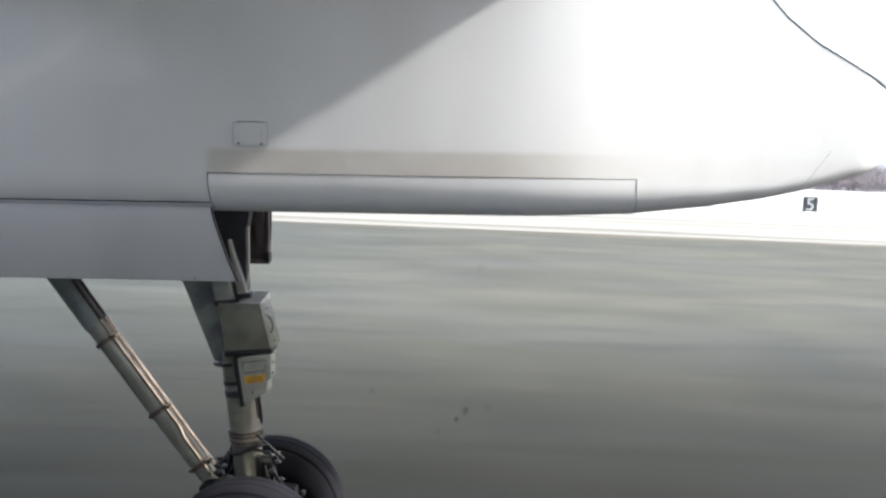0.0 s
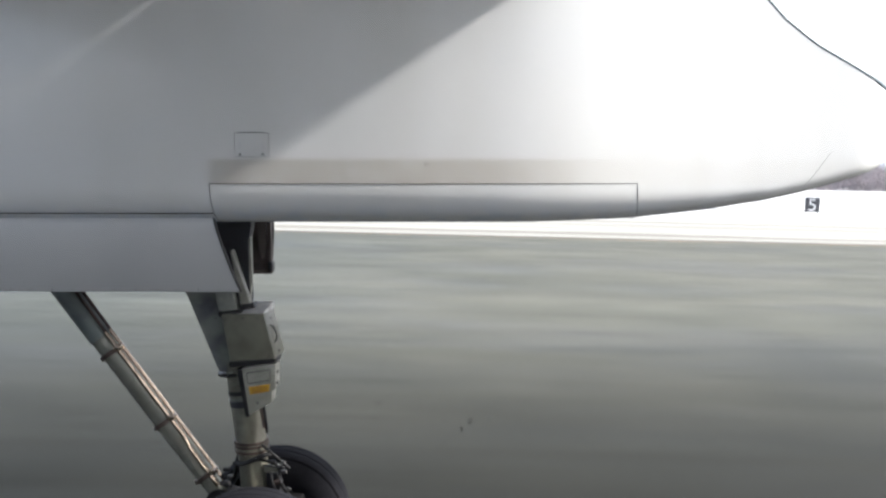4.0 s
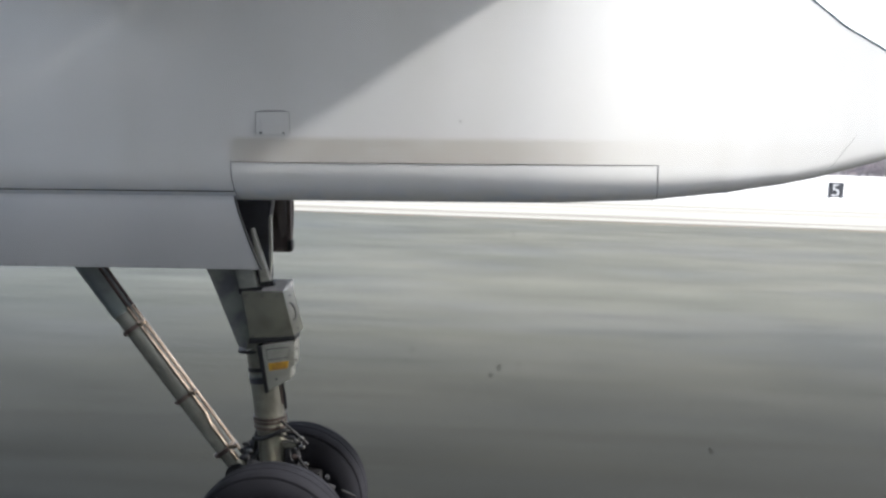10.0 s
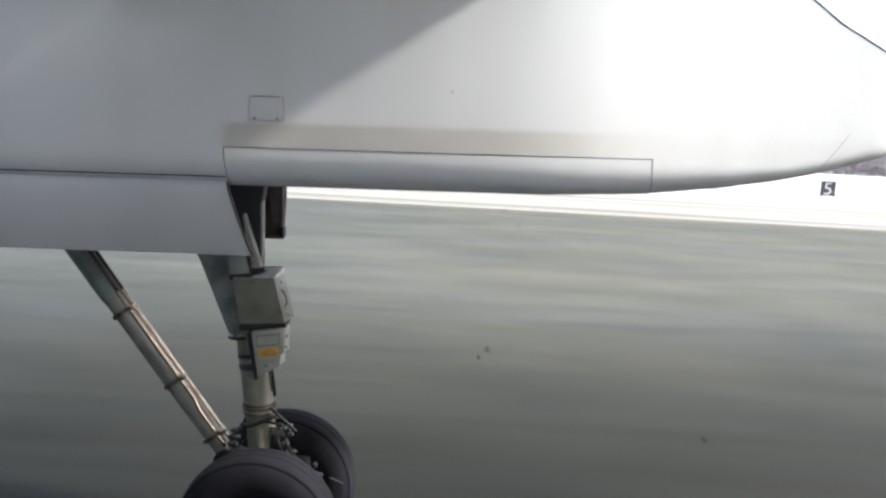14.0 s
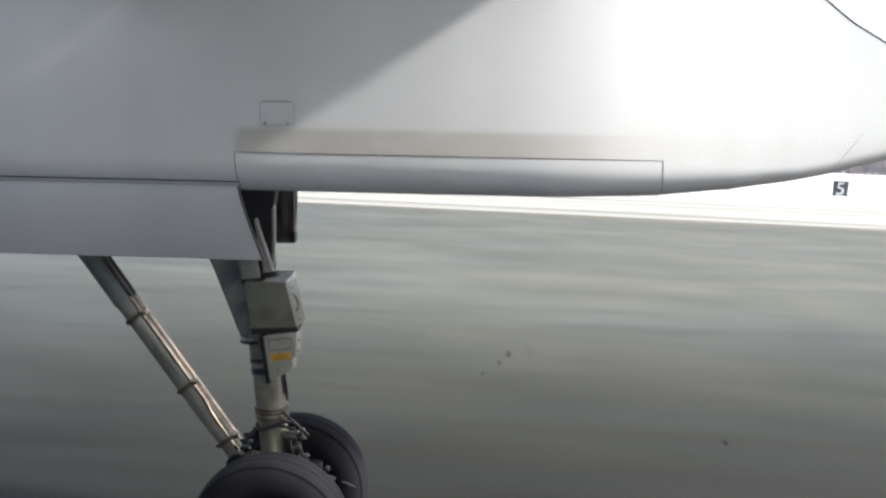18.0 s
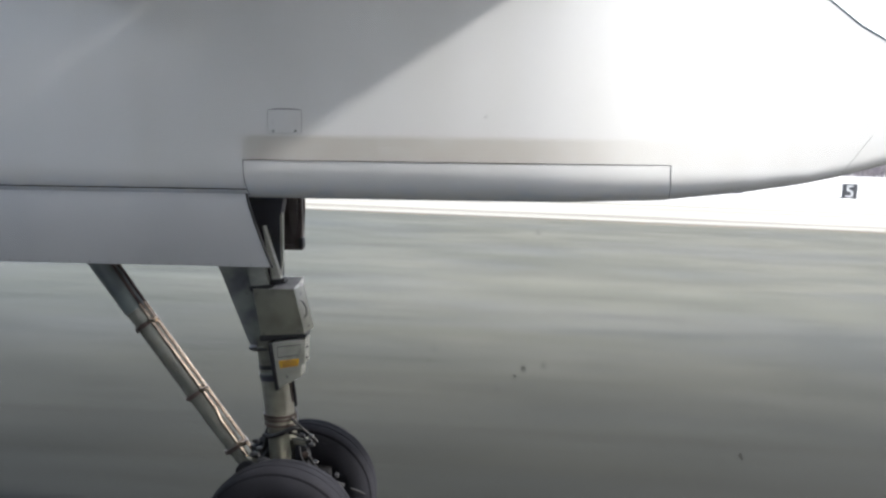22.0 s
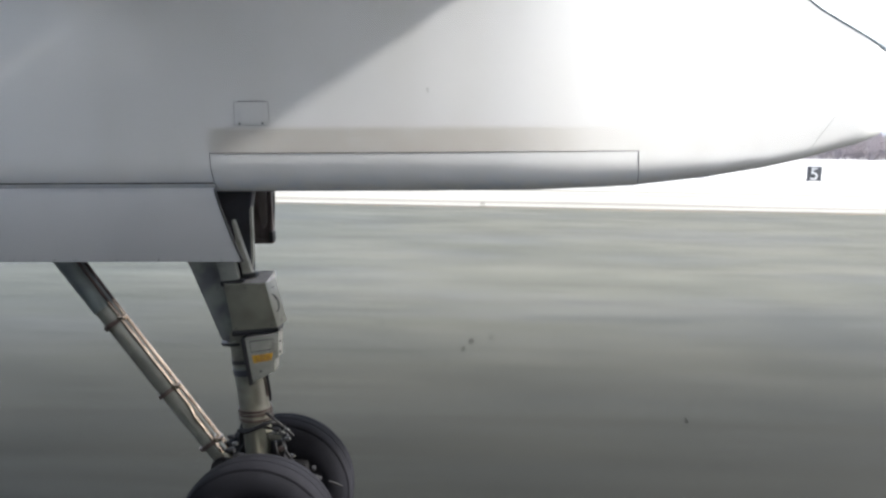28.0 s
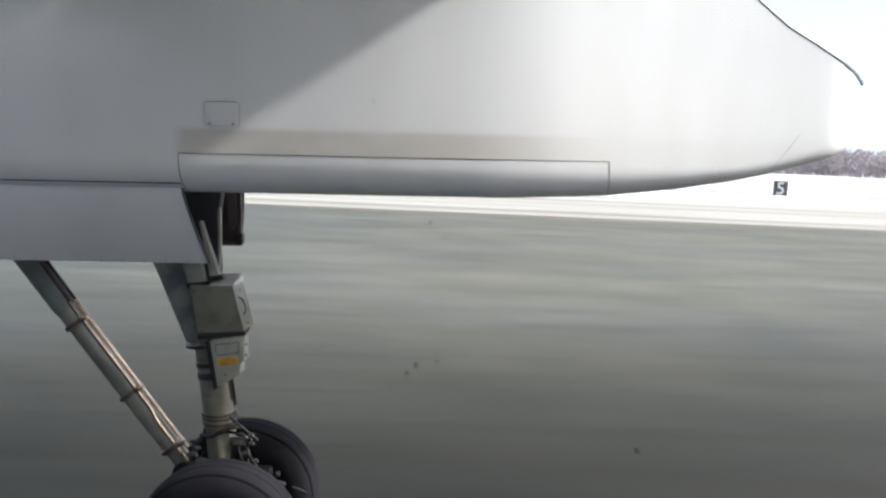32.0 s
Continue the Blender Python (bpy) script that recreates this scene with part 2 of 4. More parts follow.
def worn_asphalt():
    """Smooth grey asphalt: dark in the middle, painted paler to the side as far sheen, clouded with damp, brushed with
    long fine streaks.
    """
    m = bpy.data.materials.new("asphalt")
    m.use_nodes = True
    n, l = m.node_tree.nodes, m.node_tree.links
    b = n["Principled BSDF"]
    tc, sep = n.new("ShaderNodeTexCoord"), n.new("ShaderNodeSeparateXYZ")
    l.new(tc.outputs["Object"], sep.inputs["Vector"])

    def clouds(stretch, scale, detail, shift=(0, 0, 0), rough=0.5):
        mp, ns = n.new("ShaderNodeMapping"), n.new("ShaderNodeTexNoise")
        mp.inputs["Scale"].default_value, mp.inputs["Location"].default_value = stretch, shift
        ns.inputs["Scale"].default_value, ns.inputs["Detail"].default_value, ns.inputs["Roughness"].default_value = scale, detail, rough
        l.new(tc.outputs["Object"], mp.inputs["Vector"])
        l.new(mp.outputs["Vector"], ns.inputs["Vector"])
        return ns.outputs["Fac"]

    def span(socket, a, b2, lo, hi, smooth=True):
        r = n.new("ShaderNodeMapRange")
        r.interpolation_type = "SMOOTHSTEP" if smooth else "LINEAR"
        for k, v in (("From Min", a), ("From Max", b2), ("To Min", lo), ("To Max", hi)):
            r.inputs[k].default_value = v
        l.new(socket, r.inputs["Value"])
        return r.outputs["Result"]

    def blend(fac, a, b2, kind="MIX"):
        x = n.new("ShaderNodeMix")
        x.data_type, x.blend_type = "RGBA", kind
        for key, v in (("Factor", fac), ("A", a), ("B", b2)):
            if isinstance(v, (tuple, float)):
                x.inputs[key].default_value = v
            else:
                l.new(v, x.inputs[key])
        return x.outputs["Result"]

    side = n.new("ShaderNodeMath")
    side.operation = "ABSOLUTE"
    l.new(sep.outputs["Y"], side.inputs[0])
    # grazing sheen and haze of the distance, put into the base colour
    far_sheen = span(side.outputs["Value"], 4.4, 14.5, 0.0, 1.0)
    colour = blend(far_sheen, ASPHALT_NEAR, ASPHALT_SHEEN)
    # duller, bluer light behind the wheels, put into the asphalt colour
    colour = blend(span(sep.outputs["X"], -8.0, 0.5, 0.85, 0.0), colour, blend(1.0, colour, (0.72, 0.79, 0.88, 1), "MULTIPLY"))
    # broad clouds, then brushed streaks, then hair lines
    colour = blend(span(clouds((0.32, 0.75, 1), 0.42, 3, (1.3, 0.2, 0)), 0.36, 0.66, 0.0, 1.0), colour, blend(1.0, colour, (0.79, 0.81, 0.81, 1), "MULTIPLY"))
    colour = blend(span(clouds((0.3, 0.6, 1), 0.5, 3, (5.1, 2.4, 0)), 0.46, 0.7, 0.0, 0.6), colour, blend(1.0, colour, (0.9, 0.93, 1.1, 1), "MULTIPLY"))
    colour = blend(span(clouds((0.11, 2.0, 1), 1.0, 6, (0, 3, 0), 0.6), 0.3, 0.7, 0.0, 1.0, False), colour, blend(1.0, colour, (0.88, 0.885, 0.9, 1), "MULTIPLY"))
    colour = blend(span(clouds((0.3, 11.0, 1), 1.0, 6, (2, 0, 0), 0.62), 0.35, 0.65, 0.0, 1.0, False), colour, blend(1.0, colour, (0.83, 0.83, 0.82, 1), "MULTIPLY"))
    colour = blend(span(clouds((0.42, 1.0, 1), 1.0, 4, (11, 6, 0)), 0.38, 0.66, 0.0, 1.0), colour, blend(1.0, colour, (0.84, 0.85, 0.85, 1), "MULTIPLY"))
    colour = blend(span(clouds((1.1, 5.0, 1), 0.8, 4, (7, 1, 0)), 0.62, 0.74, 0.0, 0.5), colour, blend(1.0, colour, (0.84, 0.82, 0.78, 1), "MULTIPLY"))
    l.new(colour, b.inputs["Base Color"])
    l.new(span(clouds((0.22, 2.6, 1), 0.9, 6, (4, 8, 0), 0.62), 0.34, 0.66, 0.3, 0.19, False), b.inputs["Specular IOR Level"])
    l.new(span(clouds((0.2, 1.0, 1), 0.8, 4, (9, 4, 0)), 0.3, 0.7, 0.58, 0.66), b.inputs["Roughness"])
    return m


ASPHALT_NEAR, ASPHALT_SHEEN = (0.0205, 0.0211, 0.0168, 1), (0.168, 0.167, 0.143, 1)
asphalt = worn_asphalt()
snow = material("snow", (0.84, 0.86, 0.88), 0.8, dark=(0.11, 0.112, 0.12), scale=0.38, stretch=(0.015, 1, 1), amount=1.0, edge=(0.55, 0.585), fine=3, bump=0.3, depth=0.05)


def ploughed(m):
    """Old dirty snow thrown up beside the runway, in long faint lines; clean further out."""
    n, l = m.node_tree.nodes, m.node_tree.links
    b = n["Principled BSDF"]
    clean = b.inputs["Base Color"].links[0].from_socket
    tc, sep, mp, ns = n.new("ShaderNodeTexCoord"), n.new("ShaderNodeSeparateXYZ"), n.new("ShaderNodeMapping"), n.new("ShaderNodeTexNoise")
    mp.inputs["Scale"].default_value = (0.02, 1, 1)
    ns.inputs["Scale"].default_value, ns.inputs["Detail"].default_value = 0.9, 5
    l.new(tc.outputs["Object"], sep.inputs["Vector"])
    l.new(tc.outputs["Object"], mp.inputs["Vector"])
    l.new(mp.outputs["Vector"], ns.inputs["Vector"])
    near, lines, fac, mx = n.new("ShaderNodeMapRange"), n.new("ShaderNodeMapRange"), n.new("ShaderNodeMath"), n.new("ShaderNodeMix")
    near.interpolation_type = "SMOOTHSTEP"
    for k, v in (("From Min", 40.0), ("From Max", 56.0), ("To Min", 1.0), ("To Max", 0.0)):
        near.inputs[k].default_value = v
    for k, v in (("From Min", 0.38), ("From Max", 0.62), ("To Min", 0.68), ("To Max", 0.92)):
        lines.inputs[k].default_value = v
    fac.operation, mx.data_type = "MULTIPLY", "RGBA"
    mx.inputs["B"].default_value = (0.27, 0.26, 0.235, 1)
    l.new(sep.outputs["Y"], near.inputs["Value"])
    l.new(ns.outputs["Fac"], lines.inputs["Value"])
    l.new(near.outputs["Result"], fac.inputs[0])
    l.new(lines.outputs["Result"], fac.inputs[1])
    l.new(fac.outputs["Value"], mx.inputs["Factor"])
    l.new(clean, mx.inputs["A"])
    l.new(mx.outputs["Result"], b.inputs["Base Color"])


ploughed(snow)
line_paint = material("line_paint", (0.4, 0.27, 0.17), 0.7, dark=(0.16, 0.14, 0.11), scale=1.5, stretch=(0.1, 1, 1), amount=1.0)
# the haze of the distance is put into this pale colour
hazy_twigs = material("hazy_twigs", (0.5, 0.46, 0.49), 0.9, dark=(0.4, 0.36, 0.39), scale=0.15, amount=0.7, fine=2)
sign_black = material("sign_black", (0.085, 0.085, 0.095), 0.5, scale=5, amount=0.3)
sign_white = material("sign_white", (0.85, 0.85, 0.85), 0.5, scale=5, amount=0.2)
marker_red = material("marker_red", (0.6, 0.24, 0.16), 0.5, scale=9, amount=0.3)
glass = bpy.data.materials.new("glass")
glass.use_nodes = True
gb = glass.node_tree.nodes["Principled BSDF"]
gb.inputs["Transmission Weight"].default_value, gb.inputs["Roughness"].default_value, gb.inputs["IOR"].default_value = 1.0, 0.0, 1.06


# ---- mesh helpers ----
def part(name, bm, mat, parent=None, label="", smooth=True, edge=40):
    """Links a bmesh as one mesh object, under a thing or a part where one is given."""
    me = bpy.data.meshes.new(name)
    bmesh.ops.recalc_face_normals(bm, faces=bm.faces)
    for e in bm.edges:
        e.smooth = not (len(e.link_faces) == 2 and e.calc_face_angle(0) > radians(edge))
    for f in bm.faces:
        f.smooth = smooth
    bm.to_mesh(me)
    bm.free()
    me.materials.append(mat)
    ob = new(name, me)
    ob.parent = parent
    return tagged(ob, label)


def thing(name, label, category, m=Matrix(), group="", kind=""):
    ob = new(name)
    ob.matrix_world = m
    return tagged(ob, label, category, group, kind)


def tube(pts, radii, n=16, bm=None, caps=True):
    """A round bar along pts; radii: one number, or one for each point."""
    bm = bm or bmesh.new()
    pts = [Vector(p) for p in pts]
    radii = [radii] * len(pts) if isinstance(radii, (int, float)) else radii
    rings = []
    side = None
    for i, p in enumerate(pts):
        d = (pts[min(i + 1, len(pts) - 1)] - pts[max(i - 1, 0)]).normalized()
        ref = side or (Vector((0, 1, 0)) if abs(d.y) < 0.9 else Vector((1, 0, 0)))
        u = (ref - d * ref.dot(d)).normalized()
        side = u
        v = d.cross(u)
        rings.append([bm.verts.new(p + (u * math.cos(a) + v * math.sin(a)) * radii[i]) for a in (2 * math.pi * k / n for k in range(n))])
    for a, b in zip(rings, rings[1:]):
        for k in range(n):
            bm.faces.new((a[k], a[(k + 1) % n], b[(k + 1) % n], b[k]))
    if caps:
        bm.faces.new(rings[0][::-1])
        bm.faces.new(rings[-1])
    return bm


def curve_points(ctrl, steps=8):
    """A smooth line through the control points (Catmull-Rom)."""
    c = [Vector(p) for p in ctrl]
    c = [c[0] * 2 - c[1]] + c + [c[-1] * 2 - c[-2]]
    out = []
    for i in range(1, len(c) - 2):
        for s in range(steps):
            t = s / steps
            out.append(0.5 * (2 * c[i] + (c[i + 1] - c[i - 1]) * t + (2 * c[i - 1] - 5 * c[i] + 4 * c[i + 1] - c[i + 2]) * t * t
                              + (3 * c[i] - c[i - 1] - 3 * c[i + 1] + c[i + 2]) * t ** 3))
    return out + [c[-2]]


def block(corners, y0, y1, bevel=0.008, bm=None):
    """A prism: an outline in x, z from y0 to y1, with rounded edges."""
    own = bmesh.new()
    a = [own.verts.new((x, y0, z)) for x, z in corners]
    b = [own.verts.new((x, y1, z)) for x, z in corners]
    own.faces.new(a)
    own.faces.new(b[::-1])
    for i in range(len(a)):
        j = (i + 1) % len(a)
        own.faces.new((a[i], b[i], b[j], a[j]))
    bmesh.ops.recalc_face_normals(own, faces=own.faces)
    if bevel:
        bmesh.ops.bevel(own, geom=list(own.edges), offset=bevel, segments=2, affect="EDGES", profile=0.6)
    if bm is None:
        return own
    me = bpy.data.meshes.new("scrap")
    own.to_mesh(me)
    own.free()
    bm.from_mesh(me)
    bpy.data.meshes.remove(me)
    return bm


def box(x0, x1, y0, y1, z0, z1, bevel=0.008, bm=None):
    return block([(x0, z0), (x1, z0), (x1, z1), (x0, z1)], y0, y1, bevel, bm)


def revolve(profile, n=64, axis="y"):
    """Turns a closed outline of (radius, along) round the y axis."""
    bm = bmesh.new()
    rings = [[bm.verts.new((r * math.cos(a), h, r * math.sin(a))) for r, h in profile] for a in (2 * math.pi * k / n for k in range(n))]
    m = len(profile)
    for k in range(n):
        p, q = rings[k], rings[(k + 1) % n]
        for j in range(m):
            bm.faces.new((p[j], p[(j + 1) % m], q[(j + 1) % m], q[j]))
    return bm


# ---- ground ----
EDGE_Y = 31.0
rng = random.Random(4)


def ground_height(x, y):
    if y < EDGE_Y - 0.05:
        return -0.03
    d = y - EDGE_Y
    rise = min(1, d / 2.2) * (0.10 + 0.05 * noise.noise((x * 0.15, y * 0.5, 0)))
    rise += 0.07 * noise.noise((x * 0.03, y * 0.45, 3)) * min(1, d / 2)
    return rise


bm = bmesh.new()
xs = [-3000, -1200, -500, -200, -100] + [-60 + 3 * i for i in range(61)] + [150, 220, 400, 900, 3000]
ys = [-3000, -800, -200, -60, 0, 20, 30.9, 31.0, 31.2, 31.5] + [32 + 1.1 * i for i in range(40)] + [85, 110, 160, 240, 400, 900, 3000]
grid = [[bm.verts.new((x, y, ground_height(x, y))) for y in ys] for x in xs]
for i in range(len(xs) - 1):
    for j in range(len(ys) - 1):
        bm.faces.new((grid[i][j], grid[i + 1][j], grid[i + 1][j + 1], grid[i][j + 1]))
tagged(part("ground", bm, snow), "snow-covered airfield ground with ploughed ridges", "ground", kind="structure")

bm = bmesh.new()
xs = [-900 + 60 * i for i in range(31)]
for a, b in zip(xs, xs[1:]):
    bm.faces.new([bm.verts.new(p) for p in ((a, -28, 0), (b, -28, 0), (b, EDGE_Y, 0), (a, EDGE_Y, 0))])
bmesh.ops.remove_doubles(bm, verts=bm.verts, dist=0.001)
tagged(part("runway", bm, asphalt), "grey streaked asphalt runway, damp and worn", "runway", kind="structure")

bm = bmesh.new()
for i in range(60):
    x = -300 + i * 12
    bm.faces.new([bm.verts.new(p) for p in ((x, EDGE_Y - 0.9, 0.004), (x + 12, EDGE_Y - 0.9, 0.004), (x + 12, EDGE_Y - 0.72, 0.004), (x, EDGE_Y - 0.72, 0.004))])
tagged(part("runway_edge_line", bm, line_paint), "faded yellow painted edge line on the runway", "marking", kind="structure")

# ---- the turn-off ahead: painted lines, meltwater and slush ----
taxi_paint = material("taxi_paint", (0.6, 0.3, 0.05), 0.6, dark=(0.36, 0.2, 0.06), scale=0.8, stretch=(0.15, 2, 1), amount=0.8)
wet_asphalt = material("wet_asphalt", (0.022, 0.023, 0.026), 0.12, dark=(0.05, 0.045, 0.035), scale=0.6, amount=0.6, fine=4, uneven=0.06)
slush = material("slush", (0.74, 0.76, 0.79), 0.6, dark=(0.35, 0.34, 0.33), scale=0.9, amount=0.7, fine=6, bump=0.3, depth=0.03)


def painted_line(name, label, start, end, bend, width):
    """A painted stripe that leaves the runway in a gentle curve."""
    bm = bmesh.new()
    a, c = Vector((*start, 0.004)), Vector((*end, 0.004))
    mid = (a + c) / 2 + Vector((0, bend, 0))
    rails = []
    for k in range(41):
        t = k / 40
        p = a * (1 - t) ** 2 + mid * 2 * t * (1 - t) + c * t * t
        d = ((mid - a) * (1 - t) + (c - mid) * t).normalized()
        q = Vector((-d.y, d.x, 0)) * width / 2
        rails.append((bm.verts.new(p + q), bm.verts.new(p - q)))
    for (p, q), (u, v) in zip(rails, rails[1:]):
        bm.faces.new((p, u, v, q))
    tagged(part(name, bm, taxi_paint), label, "marking", kind="structure")


painted_line("taxi_line", "broad worn orange-yellow painted guide line on asphalt", (34, 4.5), (150, 24), -5, 0.9)
painted_line("taxi_edge_line", "thin orange-yellow painted edge line on asphalt", (48, 15), (170, 29), -3, 0.25)
painted_line("taxi_edge_line", "thin orange-yellow painted edge line on asphalt", (60, 21), (190, 29.5), -2, 0.2)


def patch(rnd, x, y, lx, ly, h):
    """A ragged low patch on the asphalt."""
    bm = bmesh.new()
    ph = rnd.uniform(0, 60)
    ring, top = [], []
    for k in range(40):
        a = 2 * math.pi * k / 40
        r = 1 + 0.45 * noise.noise((math.cos(a) * 1.6 + ph, math.sin(a) * 1.6, ph)) + 0.2 * noise.noise((math.cos(a) * 5 + ph, math.sin(a) * 5, ph))
        ring.append(bm.verts.new((x + lx * r * math.cos(a), y + ly * r * math.sin(a), 0.001)))
        top.append(bm.verts.new((x + lx * r * 0.93 * math.cos(a), y + ly * r * 0.93 * math.sin(a), h)))
    for k in range(40):
        bm.faces.new((ring[k], ring[(k + 1) % 40], top[(k + 1) % 40], top[k]))
    bm.faces.new(top)
    return bm


rnd = random.Random(21)
for x, y, lx, ly in ((92, 7, 8, 1.6), (106, 11, 10, 2.2), (118, 6, 7, 1.8), (128, 14, 12, 2.4), (142, 8, 9, 2.0), (158, 16, 10, 1.7), (120, 20, 8, 1.2)):
    tagged(part("puddle", patch(rnd, x, y, lx, ly, 0.004), wet_asphalt), "shallow dark meltwater puddle on grey asphalt", "puddle", "puddles on the turn-off")
for x, y, lx, ly in ((100, 25, 11, 0.9), (126, 26, 14, 1.2), (150, 25.5, 10, 0.8), (112, 15.5, 5, 0.35)):
    tagged(part("slush_patch", patch(rnd, x, y, lx, ly, 0.06), slush), "low ridge of dirty white slush on asphalt", "slush", "slush on the turn-off")

# ---- aircraft ----
craft = thing("aircraft", "white high-wing propeller airliner with its landing gear down", "aircraft", CRAFT)
NY = 4.0
TIP_X, TIP_Z = 2.335, 2.853


def nac_bottom(x):
    pts = [(-9, 2.238), (0.4, 2.236), (0.9, 2.25), (1.3, 2.287), (1.6, 2.331), (1.8, 2.372), (2.1, 2.45), (2.24, 2.50), (2.3, 2.59), (TIP_X, 2.72)]
    for (a, za), (b, zb) in zip(pts, pts[1:]):
        if x <= b:
            return za + (zb - za) * (x - a) / (b - a)
    return pts[-1][1]


def nac_half(x):
    """Half width: parallel aft, drawn in towards the intake."""
    w = 0.5 - 0.12 * max(0, -3.0 - x) ** 2
    a, b = min(max(x + 0.5, 0), 0.75), min(max(x - 0.25, 0), 0.5)  # a faint taper first, then a firm turn inwards
    w -= 0.042 * a * a + 0.063 * max(0, x - 0.25) + 0.152 * b * b + 0.152 * max(0, x - 0.75)
    return w + 0.035 * max(0, x - 1.2) ** 2 - 0.1 * max(0, (x - 2.1) / 0.235) ** 2


def nac_top(x):
    pts = [(1.42, 3.49), (1.44, 3.46), (1.554, 3.332), (1.655, 3.237), (1.83, 3.12), (2.01, 3.032), (2.145, 2.963), (2.25, 2.908), (TIP_X, TIP_Z)]
    if x <= pts[0][0]:
        return pts[0][1]
    for (a, za), (b, zb) in zip(pts, pts[1:]):
        if x <= b:
            return za + (zb - za) * (x - a) / (b - a)
    return TIP_Z


def nac_round(x):
    return min(0.19 if x < 0.7 else max(0.09, 0.19 - 0.11 * (x - 0.7)), (nac_top(x) - nac_bottom(x)) * 0.7)


def nac_turn(x):
    """How far the rounded lower edge reaches in from the side."""
    return min(0.2, nac_half(x) * 0.8)


SQUARE = 2.7  # how square the lower edge is rounded


def nac_skin(x, z, out=0.0):
    """A point of the inboard skin."""
    w, zb, r = nac_half(x) + out, nac_bottom(x) - out, nac_round(x)
    k = (zb + r - z) / r
    a = nac_turn(x)
    return Vector((x, NY - w + a - a * max(0, 1 - k ** SQUARE) ** (1 / SQUARE) if k > 0 else NY - w, z))


def nacelle():
    bm = bmesh.new()
    xs = [-4.6 + 0.1 * i for i in range(41)] + [-0.55 + 0.05 * i for i in range(15)] + [0.2 + 0.03 * i for i in range(15)] + [0.65 + 0.05 * i for i in range(31)] + [2.22, 2.25, 2.28, 2.31, TIP_X]
    rings = []
    for x in xs:
        w, zb, r, zt = nac_half(x), nac_bottom(x), nac_round(x), nac_top(x)
        half = [(w, zt + (zb + r - zt) * k / 6) for k in range(6)]
        t = nac_turn(x)
        half += [(w - t + t * max(0, math.cos(a)) ** (2 / SQUARE), zb + r - r * math.sin(a) ** (2 / SQUARE)) for a in (math.pi / 2 * k / 12 for k in range(13))]
        half += [((w - t) * 0.5, zb - 0.004), (0.0, zb - 0.005)]
        ring = [(NY - o, z) for o, z in half] + [(NY + o * 0.92, z) for o, z in half[-2::-1]]
        rings.append([bm.verts.new((x, y, z)) for y, z in ring])
    n = len(rings[0])
    for i, (a, b) in enumerate(zip(rings, rings[1:])):
        for k in range(n):
            well = -2.55 < xs[i] < -1.2 and 18 <= k <= n - 20
            if not well:
                bm.faces.new((a[k], a[(k + 1) % n], b[(k + 1) % n], b[k]))
    bm.faces.new(rings[0])
    bm.faces.new(rings[-1])
    return bm


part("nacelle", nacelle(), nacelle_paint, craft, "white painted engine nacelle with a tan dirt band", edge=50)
part("wheel_well", box(-2.6, -1.15, 3.72, 4.28, 2.36, 3.0, 0.02), dark_metal, craft, "dark gear well")


def seam(name, pts, r=0.0019, parent=craft, mat=None):
    return part(name, tube(pts, r, 6), mat or seam_dark, parent)


P0, P1, PZ = -1.15, 0.905, 2.428
seam("panel_seam", [nac_skin(P0 + (P1 - P0) * k / 40, PZ) for k in range(41)])
seam("panel_seam", [nac_skin(P0 + 0.012 * (k / 12) ** 2, PZ - (PZ - 2.226) * k / 12) for k in range(13)])
seam("panel_seam", [nac_skin(P1 + 0.02 * (k / 12) ** 2, PZ - (PZ - 2.24) * k / 12) for k in range(13)], 0.0016)
seam("panel_seam", [nac_skin(1.78 + 0.28 * k / 16, 2.385 + 0.36 * k / 16) for k in range(10)], 0.001)
seam("panel_seam", [nac_skin(-4.5 + (P0 + 4.5) * k / 40, 2.285) for k in range(41)], 0.0038)

# access panel with its hinge and latches
H0, H1, HZ0, HZ1 = -1.025, -0.862, 2.556, 2.668
hatch = part("access_panel", box(H0, H1, NY - 0.5025, NY - 0.49, HZ0, HZ1, 0.002), white_paint, craft)
o = NY - 0.503
seam("outline", [(H0, o, HZ1), (H0, o, HZ0), (H1, o, HZ0), (H1, o, HZ1)], 0.0013, hatch, seam_grey)
part("hinge", tube([(H0 + 0.008, o, HZ1 - 0.004), (H0 + 0.028, o, HZ1), (H1 - 0.028, o, HZ1), (H1 - 0.008, o, HZ1 - 0.004)], [0.0016, 0.003, 0.003, 0.0016], 8), seam_grey, hatch)
for x in (H0 + 0.025, H1 - 0.03):
    part("latch", box(x - 0.006, x + 0.006, o - 0.004, o + 0.004, HZ0 + 0.006, HZ0 + 0.014, 0.002), seam_dark, hatch)
    part("latch", box(x - 0.005, x + 0.005, o - 0.001, o + 0.004, HZ0 + 0.035, HZ0 + 0.065, 0.0005), door_paint, hatch)

# intake lip with its rubber boot
lip = [nac_skin(x, nac_top(x)) + Vector((0, 0.0135, 0)) for x in (TIP_X - 0.02 - 0.03 * k for k in range(45))]
part("intake_boot", tube(lip, [0.0195 - 0.0009 * min(k, 4) for k in range(45)], 10), boot_rubber, craft, "black rubber intake lip")


# gear doors
DOOR_BOW = ((0.408, 2.285), (0.426, 2.266), (0.437, 2.235), (0.440, 2.19), (0.433, 2.12), (0.415, 2.03), (0.393, 1.96), (0.363, 1.887))


